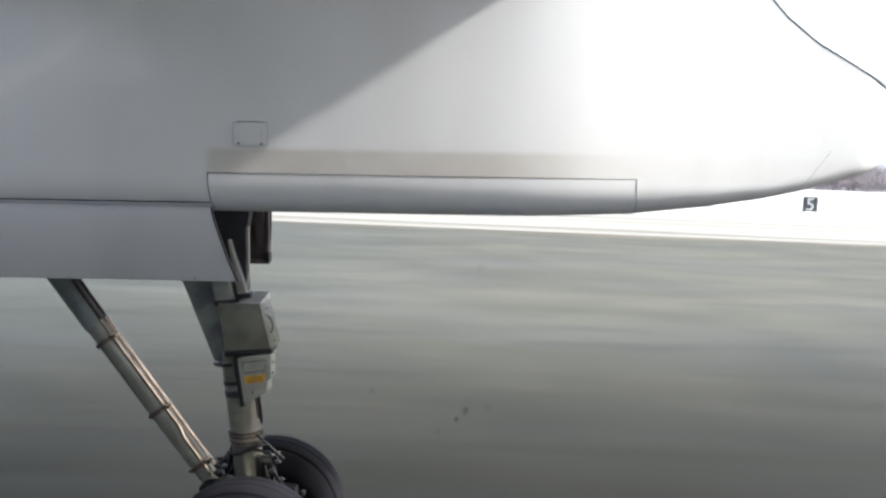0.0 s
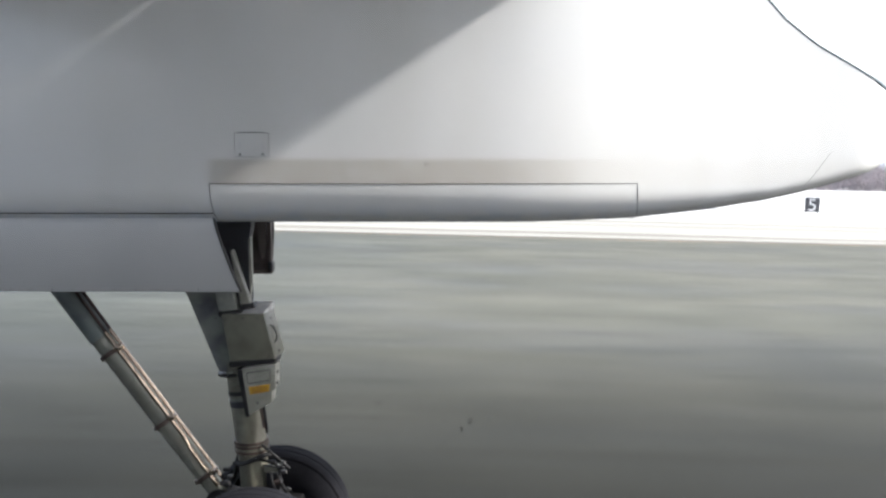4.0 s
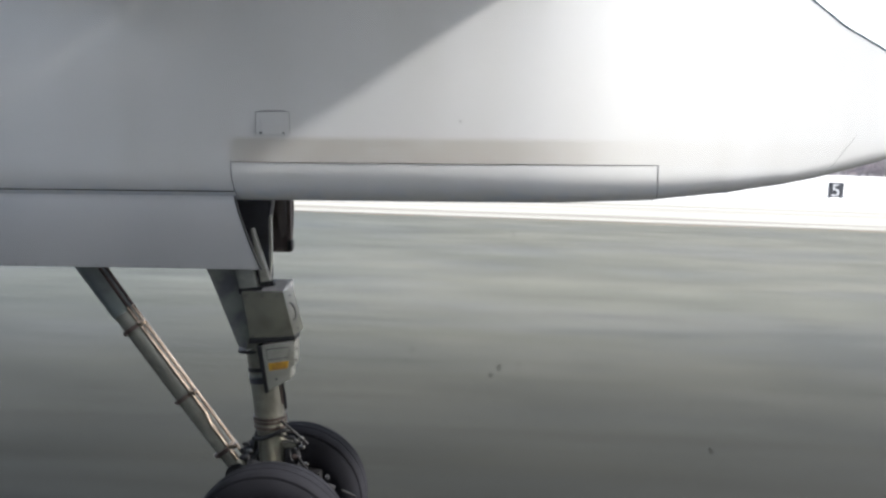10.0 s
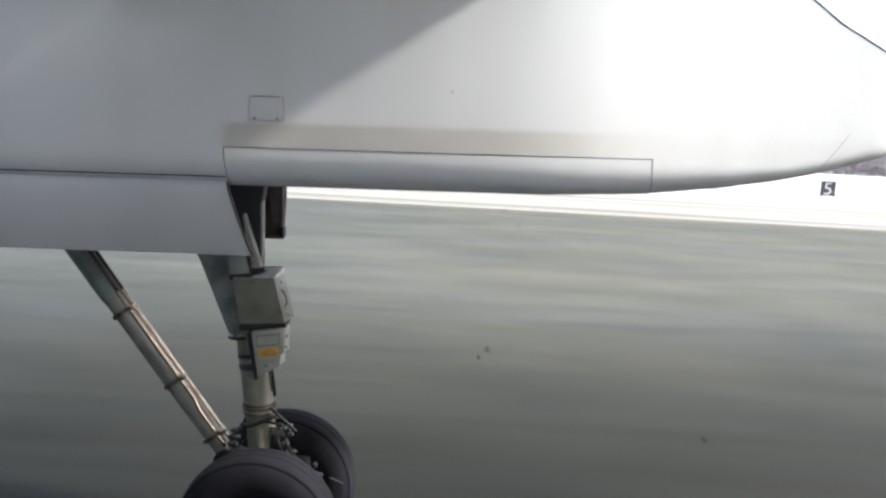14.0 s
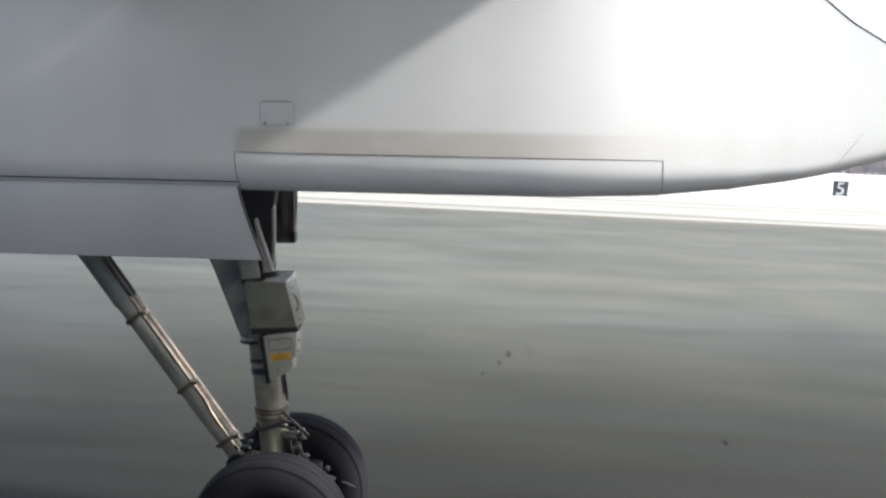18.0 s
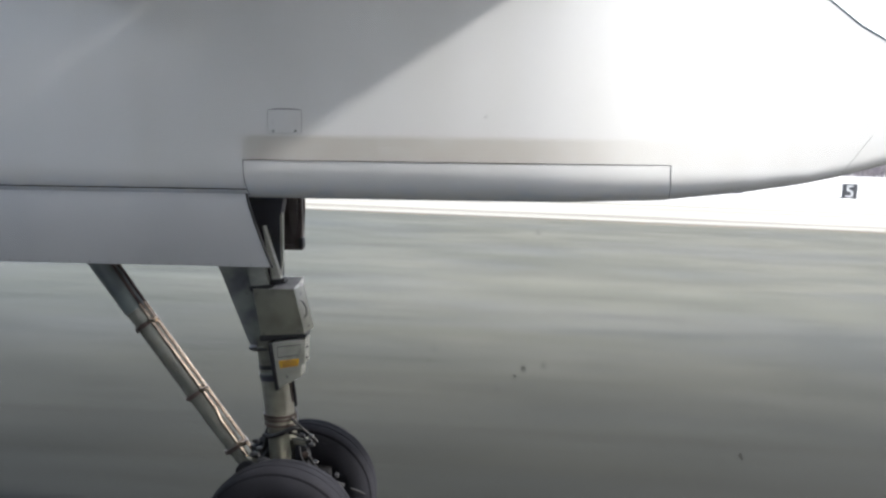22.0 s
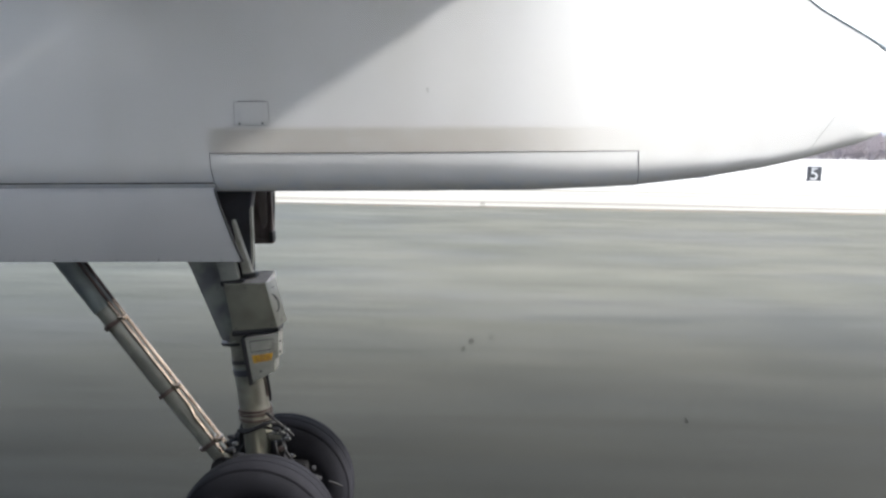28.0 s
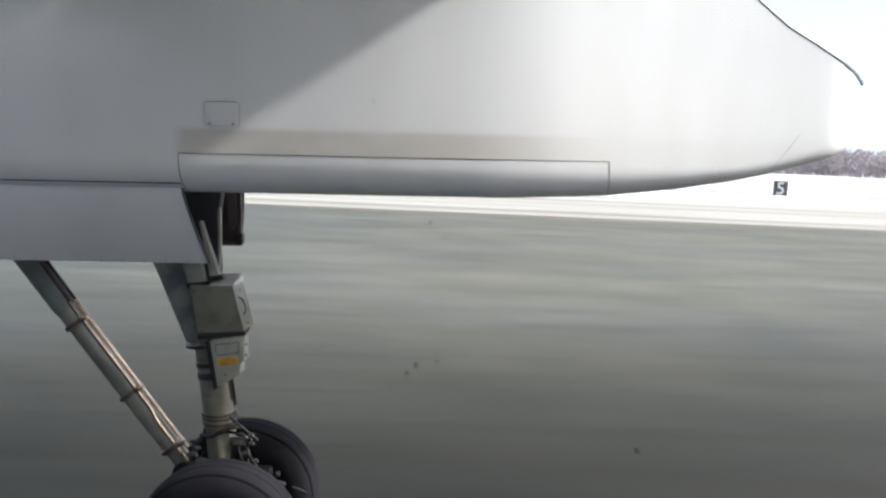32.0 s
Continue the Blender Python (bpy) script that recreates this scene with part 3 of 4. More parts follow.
def gear_door(side, mat):
    """A hinged door that hangs below the nacelle, bowed outwards; side -1 inboard, 1 outboard."""
    prof = DOOR_BOW
    bm = bmesh.new()
    layers = []
    for inset in (0.0, 0.012):
        rows = []
        for h, z in prof:
            f = (2.285 - z) / 0.393
            x0 = -2.66 + 0.14 * f ** 2
            x1 = -1.168 + 0.11 * f if side < 0 else -1.075
            rows.append([bm.verts.new((x0 + (x1 - x0) * k / 12, NY + side * (h - inset), z)) for k in range(13)])
        layers.append(rows)
    a, b = layers
    R = len(prof)
    for i in range(R - 1):
        for k in range(12):
            bm.faces.new((a[i][k], a[i][k + 1], a[i + 1][k + 1], a[i + 1][k]))
            bm.faces.new((b[i][k], b[i + 1][k], b[i + 1][k + 1], b[i][k + 1]))
        for k in (0, 12):
            bm.faces.new((a[i][k], a[i + 1][k], b[i + 1][k], b[i][k]))
    for i in (0, R - 1):
        for k in range(12):
            bm.faces.new((a[i][k], a[i][k + 1], b[i][k + 1], b[i][k]))
    return bm


door_in = part("gear_door", gear_door(-1, door_paint), door_paint, craft, "grey-white hanging gear door")
for x in [-2.42 + 0.105 * k for k in range(13)]:
    if rng.random() < 0.85:
        part("rivet", tube([(x, NY - 0.3715, 1.9), (x, NY - 0.364, 1.9)], 0.004, 8), seam_dark, door_in)
seal = [(-1.166 + 0.11 * (2.285 - z) / 0.393, NY - h + 0.004, z) for h, z in DOOR_BOW]
part("edge_seal", tube(seal, 0.007, 8), seam_dark, door_in)
door_out = part("gear_door", gear_door(1, brown_inner), brown_inner, craft, "outer gear door with a dark brown inner face")

part("edge_frame", block([(-1.095, 2.3), (-1.07, 2.3), (-1.07, 1.885), (-1.19, 1.885), (-1.19, 1.915), (-1.095, 1.915)], 4.33, 4.37, 0.006), brown_inner, door_out)
part("stiffener", block([(-1.155, 2.28), (-1.108, 2.28), (-1.1, 2.02), (-1.13, 1.97), (-1.15, 2.05)], 4.34, 4.372, 0.008), rib_paint, door_out, "pale brown pressed stiffener")
part("edge_stop", box(-1.085, -1.06, 4.3, 4.37, 1.9, 1.96, 0.006), dark_metal, door_out)

# main leg
leg = part("main_leg", block([(-1.475, 1.96), (-1.17, 1.96), (-1.17, 1.83), (-1.175, 1.48), (-1.20, 1.40), (-1.268, 1.40), (-1.432, 1.83)], 3.90, 4.08, 0.03), leg_paint, craft, "grey-green painted gear leg")
seam("casing_seam", [(-1.262, 3.897, 1.80), (-1.235, 3.897, 1.70), (-1.198, 3.897, 1.5), (-1.19, 3.897, 1.44)], 0.003, leg)
for x, z in ((-1.29, 1.76), (-1.272, 1.7), (-1.245, 1.60), (-1.222, 1.5)):
    part("screw", tube([(x, 3.895, z), (x, 3.902, z)], 0.0042, 8), seam_dark, leg)
# thin ring whose white paints the glint along the collar
part("collar", tube([(-1.197, 3.97, 1.406), (-1.195, 3.97, 1.402)], 0.084, 24), glint_white, leg)
part("collar", tube([(-1.195, 3.97, 1.396), (-1.194, 3.97, 1.382)], 0.092, 24), dark_metal, leg)
part("upper_stub", block([(-1.30, 1.98), (-1.20, 1.98), (-1.135, 1.735), (-1.235, 1.725)], 3.86, 3.94, 0.012), leg_paint, leg)
part("stub_foot", block([(-1.246, 1.745), (-1.122, 1.76), (-1.12, 1.735), (-1.24, 1.715)], 3.858, 3.93, 0.004), dark_metal, leg)
part("link_arm", block([(-1.178, 2.07), (-1.166, 2.073), (-1.075, 1.78), (-1.128, 1.77)], 3.88, 3.93, 0.006), pale_paint, leg)
part("arm_foot", block([(-1.135, 1.78), (-1.06, 1.79), (-1.055, 1.762), (-1.13, 1.75)], 3.878, 3.94, 0.004), dark_metal, leg)
part("link_arm", block([(-1.085, 2.13), (-1.07, 2.145), (-1.07, 1.9), (-1.084, 1.8)], 3.9, 3.93, 0.004), pale_paint, leg)
part("trunnion", block([(-1.55, 2.34), (-1.07, 2.34), (-1.08, 2.2), (-1.098, 2.1), (-1.096, 1.8), (-1.105, 1.75), (-1.17, 1.76), (-1.3, 1.93), (-1.55, 1.93)], 3.95, 4.03, 0.01), well_paint, leg)
casing = part("casing", block([(-1.225, 1.735), (-0.998, 1.738), (-0.938, 1.485), (-1.185, 1.465)], 3.845, 4.06, 0.01), beige_paint, leg, "grey-green riveted casing")
# casing top: its bright glare is put into the white colour
bm = bmesh.new()
top = [bm.verts.new(p) for p in ((-1.14, 3.85, 1.736), (-1.0, 3.85, 1.739), (-0.995, 4.06, 1.768), (-1.12, 4.06, 1.768))]
low = [bm.verts.new(v.co - Vector((0, 0, 0.04))) for v in top]
for k in range(4):
    bm.faces.new((low[k], low[(k + 1) % 4], top[(k + 1) % 4], top[k]))
bm.faces.new(top)
bm.faces.new(low[::-1])
bmesh.ops.bevel(bm, geom=bm.edges[:], offset=0.003, segments=2, affect="EDGES")
part("casing_top", bm, glare_white, leg, "pale worn top cover with painted glare")
for x, z in ((-1.2, 1.71), (-1.03, 1.715), (-0.975, 1.51), (-1.165, 1.49), (-1.11, 1.712)):
    part("screw", tube([(x, 3.84, z), (x, 3.85, z)], 0.005, 8), seam_dark, leg)
for z in (1.7, 1.64, 1.58, 1.52):
    x = -0.99 + (1.735 - z) * 0.235
    part("screw", tube([(x - 0.004, 3.93, z), (x + 0.003, 3.93, z)], 0.004, 8), seam_dark, leg)
part("side_handle", tube(curve_points([(-0.978, 3.89, 1.668), (-0.965, 3.91, 1.655), (-0.955, 3.93, 1.62), (-0.951, 3.925, 1.585), (-0.955, 3.9, 1.572)], 5), 0.0035, 8), seam_dark, leg)
part("casing_lip", block([(-1.19, 1.478), (-0.936, 1.496), (-0.934, 1.476), (-1.186, 1.446)], 3.837, 3.95, 0.006), dark_metal, leg)
piston = part("strut", tube([(-1.165, 3.97, 1.46), (-1.155, 3.97, 1.38), (-1.118, 3.97, 1.02), (-1.118, 3.97, 1.0), (-1.112, 3.97, 0.96), (-1.11, 3.97, 0.93), (-1.08, 3.97, 0.45)],
                        [0.09, 0.085, 0.083, 0.09, 0.09, 0.08, 0.08], 28), strut_paint, craft, "grey-green tubular oleo strut")
for z, x in ((1.005, -1.117), (0.985, -1.115), (0.955, -1.112)):
    part("ring", tube([(x, 3.97, z + 0.007), (x, 3.97, z - 0.007)], 0.094, 24), clamp_metal, piston)
for z0, z1, r, mt in ((1.3, 1.278, 0.089, dark_metal), (1.262, 1.25, 0.091, leg_paint), (1.245, 1.21, 0.088, well_paint), (0.915, 0.9, 0.085, dark_metal)):
    x = -1.155 + (1.38 - z0) * 0.103
    part("clamp", tube([(x, 3.97, z0), (x + 0.003, 3.97, z1)], r, 24), mt, piston)
plate = part("placard_box", block([(-1.118, 1.445), (-0.932, 1.472), (-0.938, 1.335), (-0.957, 1.326), (-0.96, 1.262), (-1.082, 1.195)], 3.82, 3.93, 0.006), pale_paint, craft, "pale placard box with an amber label")
part("edge_strip", block([(-1.14, 1.44), (-1.115, 1.445), (-1.08, 1.185), (-1.10, 1.18)], 3.815, 3.92, 0.004), dark_metal, plate)
PLACARD = [(-1.088, 1.424), (-0.962, 1.442), (-0.965, 1.386), (-1.082, 1.366)]
part("placard", block(PLACARD, 3.8185, 3.825, 0.001), pale_paint, plate)
seam("placard_outline", [(x, 3.817, z) for x, z in PLACARD + PLACARD[:1]], 0.0022, plate)
part("amber_label", block([(-1.08, 1.348), (-0.968, 1.364), (-0.972, 1.324), (-1.073, 1.306)], 3.8175, 3.825, 0.001), amber, plate, "worn amber label")
for z in (1.346, 1.335, 1.324):
    part("label_bar", block([(-1.06, z - 0.006), (-0.985, z + 0.006), (-0.986, z + 0.002), (-1.06, z - 0.01)], 3.8165, 3.82, 0), label_brown, plate)
part("screw", tube([(-1.035, 3.814, 1.262), (-1.035, 3.825, 1.262)], 0.006, 8), seam_dark, plate)
part("side_fitting", box(-0.94, -0.929, 3.845, 3.865, 1.415, 1.428, 0.003), dark_metal, plate)
part("side_fitting", box(-0.943, -0.931, 3.845, 3.865, 1.355, 1.368, 0.003), dark_metal, plate)

# drag brace with pipes and clamps
BT, BB = Vector((-2.246, 4.0, 2.0)), Vector((-1.293, 4.0, 0.66))
bd = (BB - BT).normalized()
bu = Vector((-bd.z, 0, bd.x)) * -1 if bd.x < 0 else Vector((-bd.z, 0, bd.x))


def along(z, side=0.0, y=0.0):
    p = BT + (BB - BT) * ((BT.z - z) / (BT.z - BB.z))
    return p + bu * side + Vector((0, y, 0))


brace = part("drag_brace", tube([BT, along(1.62), along(1.58), along(1.0), along(0.82), BB], [0.062, 0.062, 0.06, 0.06, 0.056, 0.054], 24), brace_paint, craft, "grey-green tubular drag brace")
part("upper_sleeve", tube([along(2.0), along(1.57)], 0.066, 24), teal_metal, brace, "teal-grey worn sleeve")
for z in (1.49, 1.098, 0.79):
    part("clamp", tube([along(z + 0.008), along(z - 0.012)], 0.074, 20), clamp_metal, brace)
    part("bracket", box(-0.02, 0.02, -0.045, 0.0, -0.014, 0.014, 0.004), copper_pipe_metal, brace).location = along(z, 0.07, -0.03)
for off, y in ((0.056, -0.048), (0.077, -0.026)):
    split = 0.016 if off < 0.06 else 0.0  # the inner pipe parts from the outer one low down
    pts = [along(1.58, off + 0.003, y), along(1.2, off, y), along(0.99, off, y), along(0.93, off - split, y), along(0.72, off - split * 1.1, y)]
    part("pipe", tube(pts, 0.0105, 12), copper_pipe_metal, brace, "copper-coloured hydraulic pipe")
    # upper run of the same pipe, its shade put into a darker colour
    part("shaded_pipe", tube([along(1.99, off + 0.004, y + 0.02), along(1.56, off + 0.004, y)], 0.0085, 10), clamp_metal, brace, "upper run of pipe, painted dark for shade")
part("knuckle", tube([(-1.31, 3.93, 0.66), (-1.31, 4.07, 0.66)], 0.06, 20), dark_metal, brace)
part("lower_link", tube([(-1.33, 3.97, 0.64), (-1.1, 3.97, 0.5)], 0.05, 16), dark_metal, brace)

# wheels
TR, TW = 0.43, 0.135
half_prof = [(0.20, 0.10), (0.25, 0.128), (0.31, TW), (0.36, 0.131), (0.39, 0.116), (0.404, 0.105), (0.394, 0.103), (0.396, 0.095), (0.412, 0.092), (0.418, 0.085), (0.4245, 0.06), (0.4275, 0.034), (0.425, 0.032), (0.425, 0.026), (0.428, 0.024), (0.43, 0.008)]
tyre_prof = [(r, -w) for r, w in half_prof] + [(r, w) for r, w in half_prof[::-1]]
rim_prof = [(0.0, -0.06), (0.06, -0.06), (0.07, -0.09), (0.1, -0.09), (0.12, -0.04), (0.17, -0.03), (0.19, -0.09), (0.215, -0.112), (0.215, 0.112), (0.19, 0.09), (0.0, 0.06)]
made = {}


def wheel(y):
    hub = new("wheel")
    hub.parent = craft
    hub.location = (WHEEL_X, y, TR - 0.018)
    tagged(hub, "grooved black rubber tyre on a grey rim")
    for nm, prof, mt in (("tyre", tyre_prof, rubber), ("rim", rim_prof, pale_paint)):
        if nm not in made:
            made[nm] = part(nm, revolve(prof, 80), mt, hub, edge=35)
        else:
            ob = new(nm, made[nm].data)
            ob.parent = hub
    for k in range(8):
        a = 2 * math.pi * k / 8
        b = part("bolt", tube([(0.145 * math.cos(a), -0.05, 0.145 * math.sin(a)), (0.145 * math.cos(a), -0.03, 0.145 * math.sin(a))], 0.012, 6), steel, hub)


wheel(3.66)
wheel(4.27)
axle = part("axle", tube([(WHEEL_X, 3.62, TR - 0.018), (WHEEL_X, 4.3, TR - 0.018)], 0.055, 20), dark_metal, craft)
for y in (3.84, 4.09):
    part("brake", tube([(WHEEL_X, y - 0.05, TR - 0.018), (WHEEL_X, y + 0.05, TR - 0.018)], 0.17, 28), dark_metal, craft)

# hoses and fittings at the foot of the strut
for pts, r in (([(-1.022, 3.885, 1.23), (-1.012, 3.885, 1.16), (-1.006, 3.885, 1.1), (-1.006, 3.885, 1.075)], 0.008),
               ([(-1.04, 3.9, 1.0), (-0.98, 3.89, 0.955), (-0.925, 3.9, 0.9), (-0.895, 3.92, 0.86)], 0.0075),
               ([(-1.05, 3.9, 0.915), (-0.985, 3.89, 0.905), (-0.95, 3.9, 0.87), (-0.945, 3.92, 0.78)], 0.008),
               ([(-1.29, 3.97, 0.80), (-1.25, 3.97, 0.765), (-1.215, 3.97, 0.80), (-1.195, 3.98, 0.9), (-1.16, 4.0, 0.95)], 0.012),
               ([(-1.3, 3.99, 0.75), (-1.24, 3.99, 0.72), (-1.19, 4.0, 0.78), (-1.15, 4.02, 0.86)], 0.011),
               ([(-1.2, 3.92, 0.89), (-1.15, 3.885, 0.895), (-1.08, 3.872, 0.925), (-1.02, 3.88, 0.95), (-0.97, 3.9, 0.94)], 0.012),
               ([(-0.95, 3.9, 0.8), (-0.9, 3.89, 0.72), (-0.86, 3.9, 0.66), (-0.82, 3.98, 0.58)], 0.008)):
    part("hose", tube(curve_points(pts), r, 8), hose_rubber, craft, "black flexible brake hose")
part("drain_pipe", tube([(-1.038, 3.884, 1.23), (-1.026, 3.884, 1.15), (-1.02, 3.884, 1.1)], 0.007, 8), clamp_metal, craft)
part("hose_bracket", block([(-1.03, 0.872), (-0.95, 0.878), (-0.945, 0.862), (-0.96, 0.845), (-1.03, 0.842)], 3.9, 3.94, 0.003), strut_paint, craft)
part("valve_block", block([(-1.02, 0.838), (-0.955, 0.835), (-0.94, 0.77), (-0.955, 0.72), (-1.02, 0.72)], 3.9, 3.96, 0.008), dark_metal, craft)
for x, z, w, mt in ((-0.93, 0.9, 0.014, steel), (-0.94, 0.872, 0.015, dark_metal), (-0.925, 0.85, 0.014, steel), (-0.985, 0.9, 0.018, dark_metal), (-0.965, 0.79, 0.02, clamp_metal),
                    (-0.905, 0.75, 0.014, steel), (-0.93, 0.70, 0.022, dark_metal), (-0.875, 0.67, 0.014, steel), (-1.24, 0.86, 0.016, dark_metal), (-1.25, 0.78, 0.022, dark_metal), (-1.2, 0.74, 0.03, dark_metal), (-1.22, 0.82, 0.014, steel)):
    part("fitting", tube([(x - w, 3.9, z), (x - w * 0.2, 3.9, z), (x, 3.9, z), (x + w * 1.4, 3.89, z + w * 0.3)], [w * 0.55, w * 0.55, w * 0.9, w * 0.5], 10), mt, craft)
for pts in ([(-0.955, 3.895, 0.835), (-0.935, 3.885, 0.8), (-0.92, 3.885, 0.77), (-0.89, 3.89, 0.72)], [(-0.99, 3.895, 0.84), (-0.98, 3.885, 0.79), (-0.95, 3.89, 0.73)], [(-1.04, 3.905, 0.88), (-1.0, 3.89, 0.885), (-0.945, 3.89, 0.875)]):
    part("brake_line", tube(curve_points(pts), 0.0045, 6), dark_metal, craft)
part("brake_lug", box(-0.815, -0.792, 3.98, 4.02, 0.618, 0.64, 0.005), dark_metal, craft)
part("brake_rod", tube([(-0.72, 4.0, 0.552), (-0.68, 4.0, 0.538), (-0.64, 4.0, 0.52)], [0.007, 0.008, 0.005], 10), hose_rubber, craft)
part("brake_rod", tube([(-0.86, 4.0, 0.59), (-0.76, 4.0, 0.56)], 0.02, 10), dark_metal, craft)
for y in (3.80, 4.13):
    part("caliper", box(-1.0, -0.86, y - 0.05, y + 0.05, 0.46, 0.62, 0.02), hose_rubber, craft)
part("torque_link", block([(-1.0, 0.72), (-0.86, 0.62), (-0.845, 0.58), (-0.98, 0.52)], 3.9, 4.04, 0.015), hose_rubber, craft)

# wing with a slot ahead of its flap
def slab(outline, y0, y1):
    return block(outline, y0, y1, 0)


WZ, WX = 3.55, -0.364
part("wing", slab([(WX + x, WZ + z) for x, z in ((1.08, 0.05), (1.01, -0.02), (0.7, -0.05), (-0.597, -0.03), (-0.597, 0), (0.1, 0.12), (0.6, 0.17), (0.92, 0.13))], -6, 4.6), white_paint, craft, "white wing above the nacelle")
part("flap", slab([(WX + x, WZ + z) for x, z in ((-0.675, -0.04), (-0.73, -0.06), (-2.3, -0.1), (-2.3, -0.08), (-0.75, 0.02), (-0.675, 0))], -6, 4.6), white_paint, craft, "white lowered wing flap")

# ---- fuselage and cabin window ----
FY, FZ, FR = -1.13, 2.25, 1.36
WX0, WX1, WZ0, WZ1 = -0.3, 0.3, 2.2, 2.85
bm = bmesh.new()
xs = [-7, -4, -2.6, -2.25, -1.75, -1.4, -0.95, -0.6, WX0, WX1, 0.6, 0.95, 1.4, 1.75, 2.25, 2.6, 3.1, 3.45, 3.9, 4.25, 7]
lo, hi = math.asin((WZ0 - FZ) / FR), math.asin((WZ1 - FZ) / FR)
angles = [lo, hi] + [hi + (2 * math.pi + lo - hi) * k / 40 for k in range(1, 40)]
xs = [-7.6, -7.4, -7] + xs[1:-1] + [7, 7.4, 7.6]
ends = {7.6: 0.35, 7.4: 0.75, 7: 1.0}
rings = [[bm.verts.new((x, FY + FR * ends.get(abs(x), 1.0) * math.cos(a), FZ + FR * ends.get(abs(x), 1.0) * math.sin(a))) for a in angles] for x in xs]
for i in range(len(xs) - 1):
    for k in range(len(angles)):
        near, far = k == 0, abs(angles[k] - (math.pi - hi)) < 0.09
        if not ((near and xs[i] in (WX0, 1.4, 2.25, 3.1)) or (far and xs[i] in (1.4, 2.25, 3.1, 3.9))):
            bm.faces.new((rings[i][k], rings[i][(k + 1) % len(angles)], rings[i + 1][(k + 1) % len(angles)], rings[i + 1][k]))
bm.faces.new(rings[0])
bm.faces.new(rings[-1])
body = part("fuselage", bm, white_paint, craft, "white round cabin body")


def rounded(hw, hh, r, n=10):
    pts = []
    for cx, cz, a0 in ((hw - r, hh - r, 0), (r - hw, hh - r, 90), (r - hw, r - hh, 180), (hw - r, r - hh, 270)):
        pts += [(cx + r * math.cos(radians(a0 + 90 * k / n)), cz + r * math.sin(radians(a0 + 90 * k / n))) for k in range(n + 1)]
    return pts


WCX, WCZ, WHW, WHH, WR = 0.005, 2.522, 0.1806, 0.1916, 0.08
WY = 0.2

bm = bmesh.new()
loops = []
for grow, y in ((0.0, 0.0), (0.003, -0.014), (0.006, -0.024), (0.011, -0.031), (0.02, -0.036), (0.04, -0.038)):
    loops.append([bm.verts.new((WCX + x, WY + y, WCZ + z)) for x, z in rounded(WHW + grow, WHH + grow, WR + grow)])
n = len(loops[0])
for a, b in zip(loops, loops[1:]):
    for k in range(n):
        bm.faces.new((a[k], a[(k + 1) % n], b[(k + 1) % n], b[k]))
frame_part = part("window_frame", bm, cabin_plastic, craft, "pale rounded cabin window surround")
bm = bmesh.new()
a = [bm.verts.new((WCX + x, WY - 0.038, WCZ + z)) for x, z in rounded(WHW + 0.04, WHH + 0.04, WR + 0.04)]
q = rounded(WHW + 0.04, WHH + 0.04, WR + 0.04)
b = []
for x, z in q:
    s = max(abs(x) / 0.31, abs(z) / 0.34)
    b.append(bm.verts.new((WCX + x / s, WY - 0.0, WCZ + z / s)))
c = [bm.verts.new((v.co.x, WY - 0.16, v.co.z)) for v in b]
for k in range(n):
    bm.faces.new((a[k], a[(k + 1) % n], b[(k + 1) % n], b[k]))
    bm.faces.new((b[k], b[(k + 1) % n], c[(k + 1) % n], c[k]))
part("cabin_lining", bm, cabin_plastic, craft)
part("gasket", tube([(WCX + x, WY + 0.002, WCZ + z) for x, z in rounded(WHW + 0.001, WHH + 0.001, WR) + [rounded(WHW + 0.001, WHH + 0.001, WR)[0]]], 0.0021, 8), gasket, frame_part)
pane = part("window_pane", box(WCX - WHW - 0.01, WCX + WHW + 0.01, WY + 0.008, WY + 0.012, WCZ - WHH - 0.01, WCZ + WHH + 0.01, 0), glass, craft, "clear cabin window pane with specks of dirt")
pane.visible_shadow = False
for x, z, r, mt in ((0.0127, 2.4004, 0.0008, grime_dark), (0.0103, 2.398, 0.0006, grime_dark), (0.0757, 2.3763, 0.0007, grime_dark), (0.0005, 2.4718, 0.0006, grime), (0.016, 2.44, 0.0007, grime),
                    (-0.013, 2.4055, 0.0007, grime), (-0.0145, 2.4025, 0.0005, grime), (0.0055, 2.3945, 0.0006, grime), (0.0185, 2.4015, 0.0008, grime), (0.02, 2.436, 0.0005, grime)):
    part("speck", tube([(x, WY + 0.006, z), (x, WY + 0.008, z)], r, 8), mt, pane)

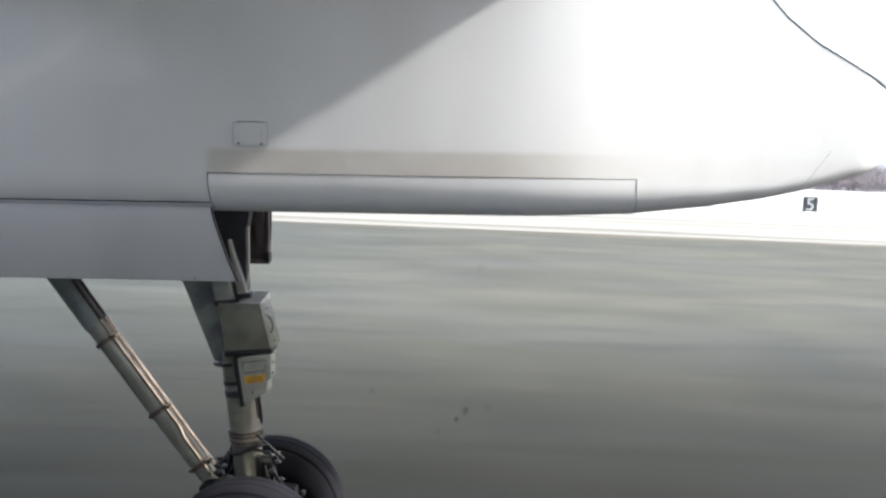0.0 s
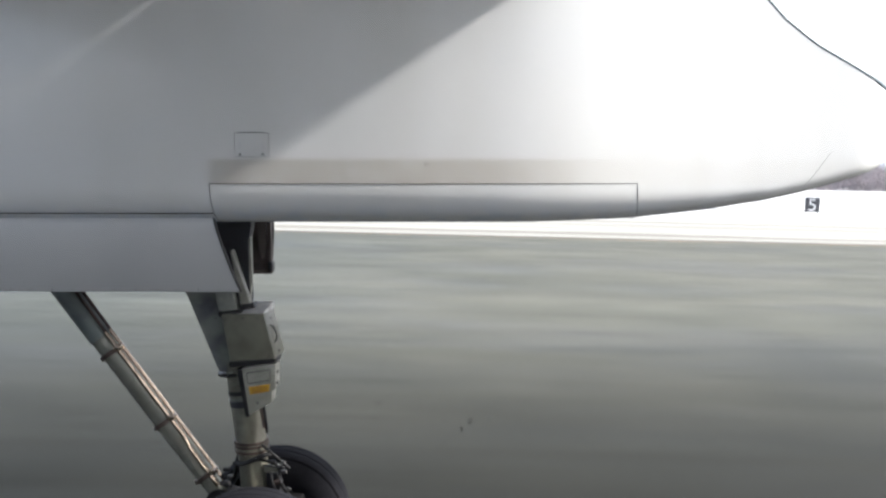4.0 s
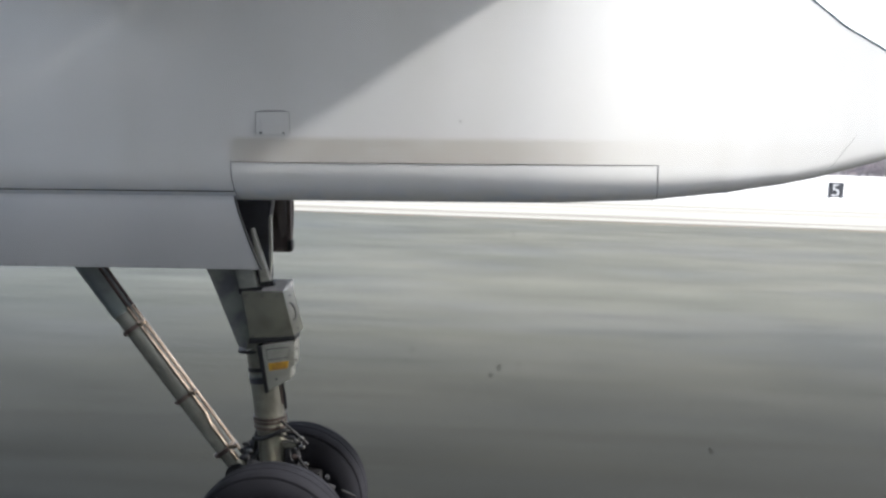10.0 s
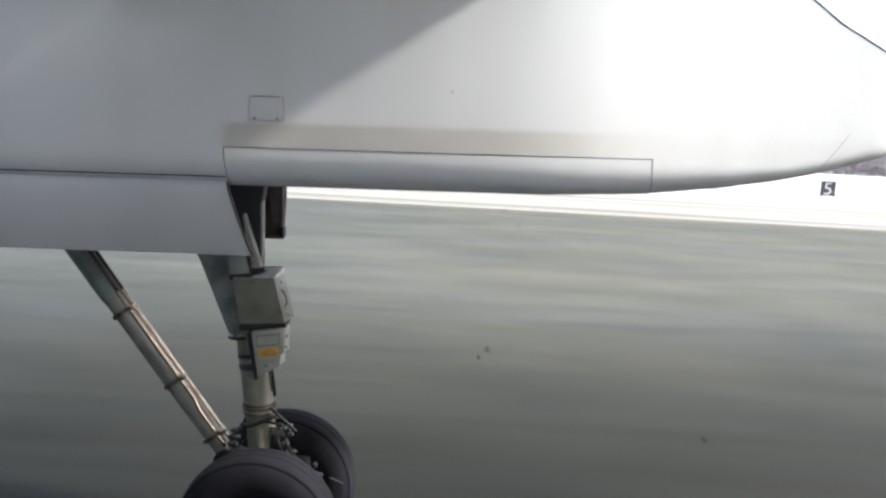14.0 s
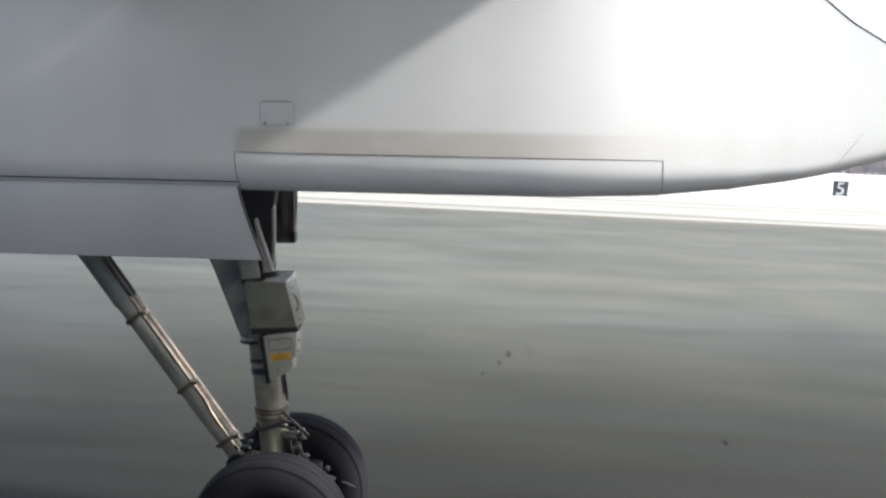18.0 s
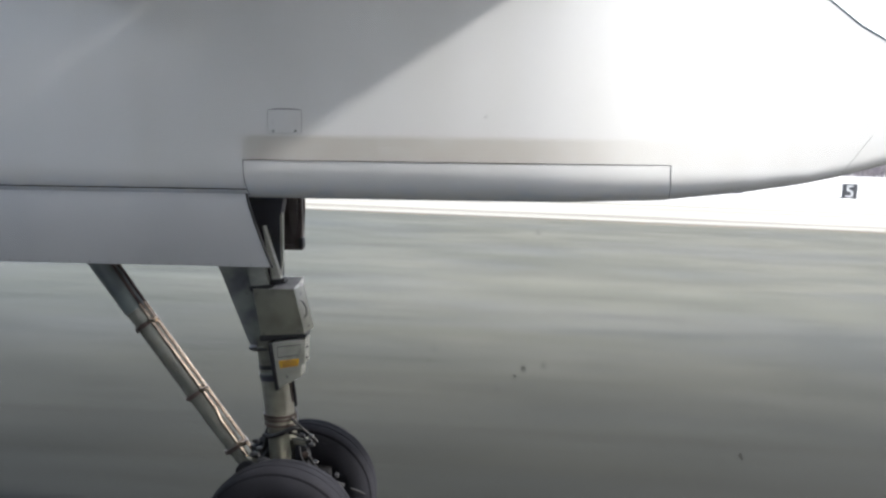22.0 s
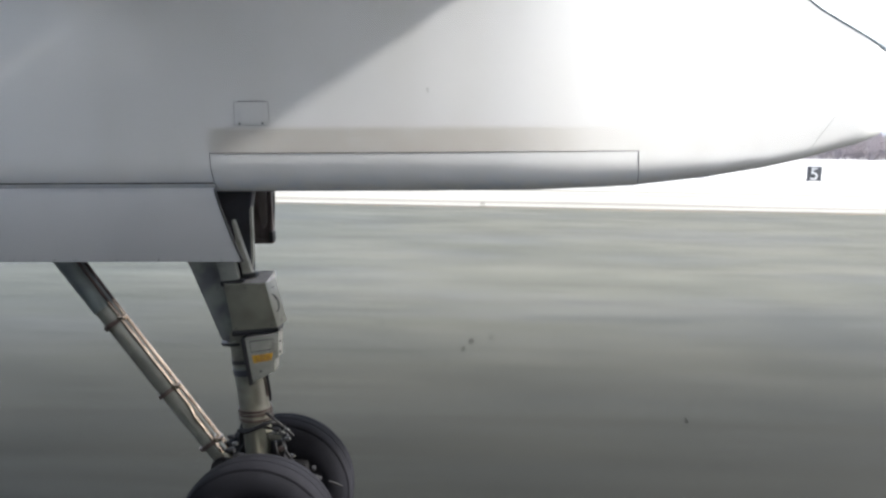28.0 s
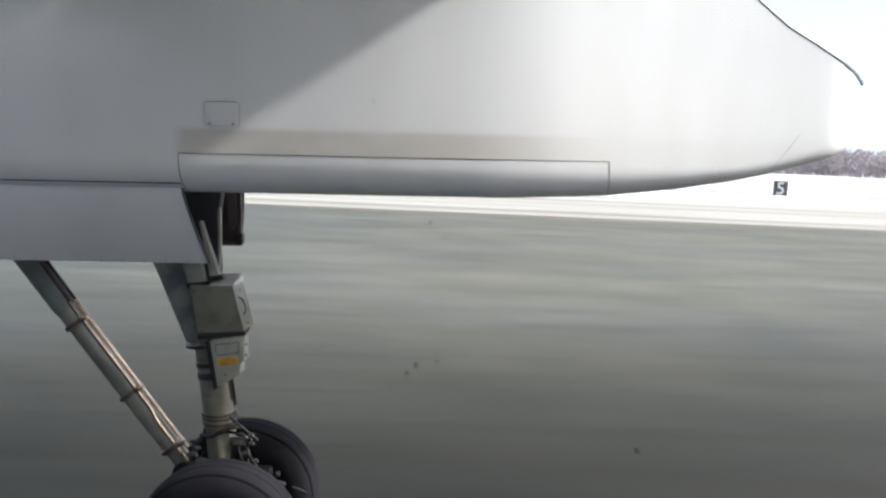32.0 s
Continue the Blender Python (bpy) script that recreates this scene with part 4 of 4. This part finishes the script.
# ---- distance ----
bm = bmesh.new()
rng = random.Random(11)
for i in range(1700):
    az = radians(rng.uniform(-75, 75) if i % 3 == 0 else rng.uniform(12, 48))
    d = rng.uniform(290, 350)
    x, y, h = d * math.sin(az), d * math.cos(az), rng.uniform(6.5, 10.5)
    for k in range(72):
        a, f = rng.uniform(0, 6.28), rng.random()
        w = (1 - abs(f - 0.35)) * h * 0.22
        c = Vector((x + w * math.cos(a), y + w * math.sin(a), h * (0.15 + 0.85 * f)))
        s = rng.uniform(0.25, 0.6)
        vs = [bm.verts.new(c + Vector((rng.uniform(-s, s), rng.uniform(-s, s), rng.uniform(-s, s) * 1.4))) for _ in range(3)]
        bm.faces.new(vs)
    tube([(x, y, -0.1), (x + rng.uniform(-0.2, 0.2), y, h)], [0.16, 0.03], 5, bm)
tagged(part("far_woods", bm, hazy_twigs, smooth=False), "bare grey-brown winter woods beyond the airfield", "woods", kind="stuff")


def distance_sign(x, y, turn, digit):
    s = thing("distance_sign", "black distance sign with a white numeral standing in snow", "sign", pose(x, y, 0.1, 0, 0, turn), "runway distance signs")
    part("panel", box(-0.5, 0.5, -0.06, 0.06, 0.25, 1.32, 0.02), sign_black, s)
    part("border", box(-0.53, 0.53, -0.05, 0.05, 0.22, 1.35, 0.01), sign_white, s)
    for px in (-0.4, 0.4):
        part("post", tube([(px, 0, -0.2), (px, 0, 0.3)], 0.04, 10), steel, s)
    cu = bpy.data.curves.new("numeral", "FONT")
    cu.body, cu.size, cu.extrude, cu.align_x = digit, 1.3, 0.01, "CENTER"
    ob = new("numeral", cu)
    ob.parent = s
    ob.matrix_local = pose(0, -0.075, 0.34, 90, 0, 0)
    cu.materials.append(sign_white)


distance_sign(27.0, 56.0, -16, "5")
distance_sign(331.0, 56.0, -12, "4")


def edge_marker(x, y):
    m = thing("edge_marker", "small red marker post standing in snow beside the runway", "marker", pose(x, y, -0.02), "runway edge markers")
    part("post", tube([(0, 0, -0.1), (0, 0, 0.26), (0, 0, 0.28)], [0.025, 0.025, 0.02], 10), marker_red, m)
    part("cap", tube([(0, 0, 0.26), (0, 0, 0.275), (0, 0, 0.35), (0, 0, 0.37)], [0.04, 0.055, 0.055, 0.03], 12), marker_red, m)
    part("foot", tube([(0, 0, -0.1), (0, 0, 0.02)], [0.09, 0.07], 12), sign_white, m)


for x in (52.0, 58.0, 66.0):
    edge_marker(x, 32.0)
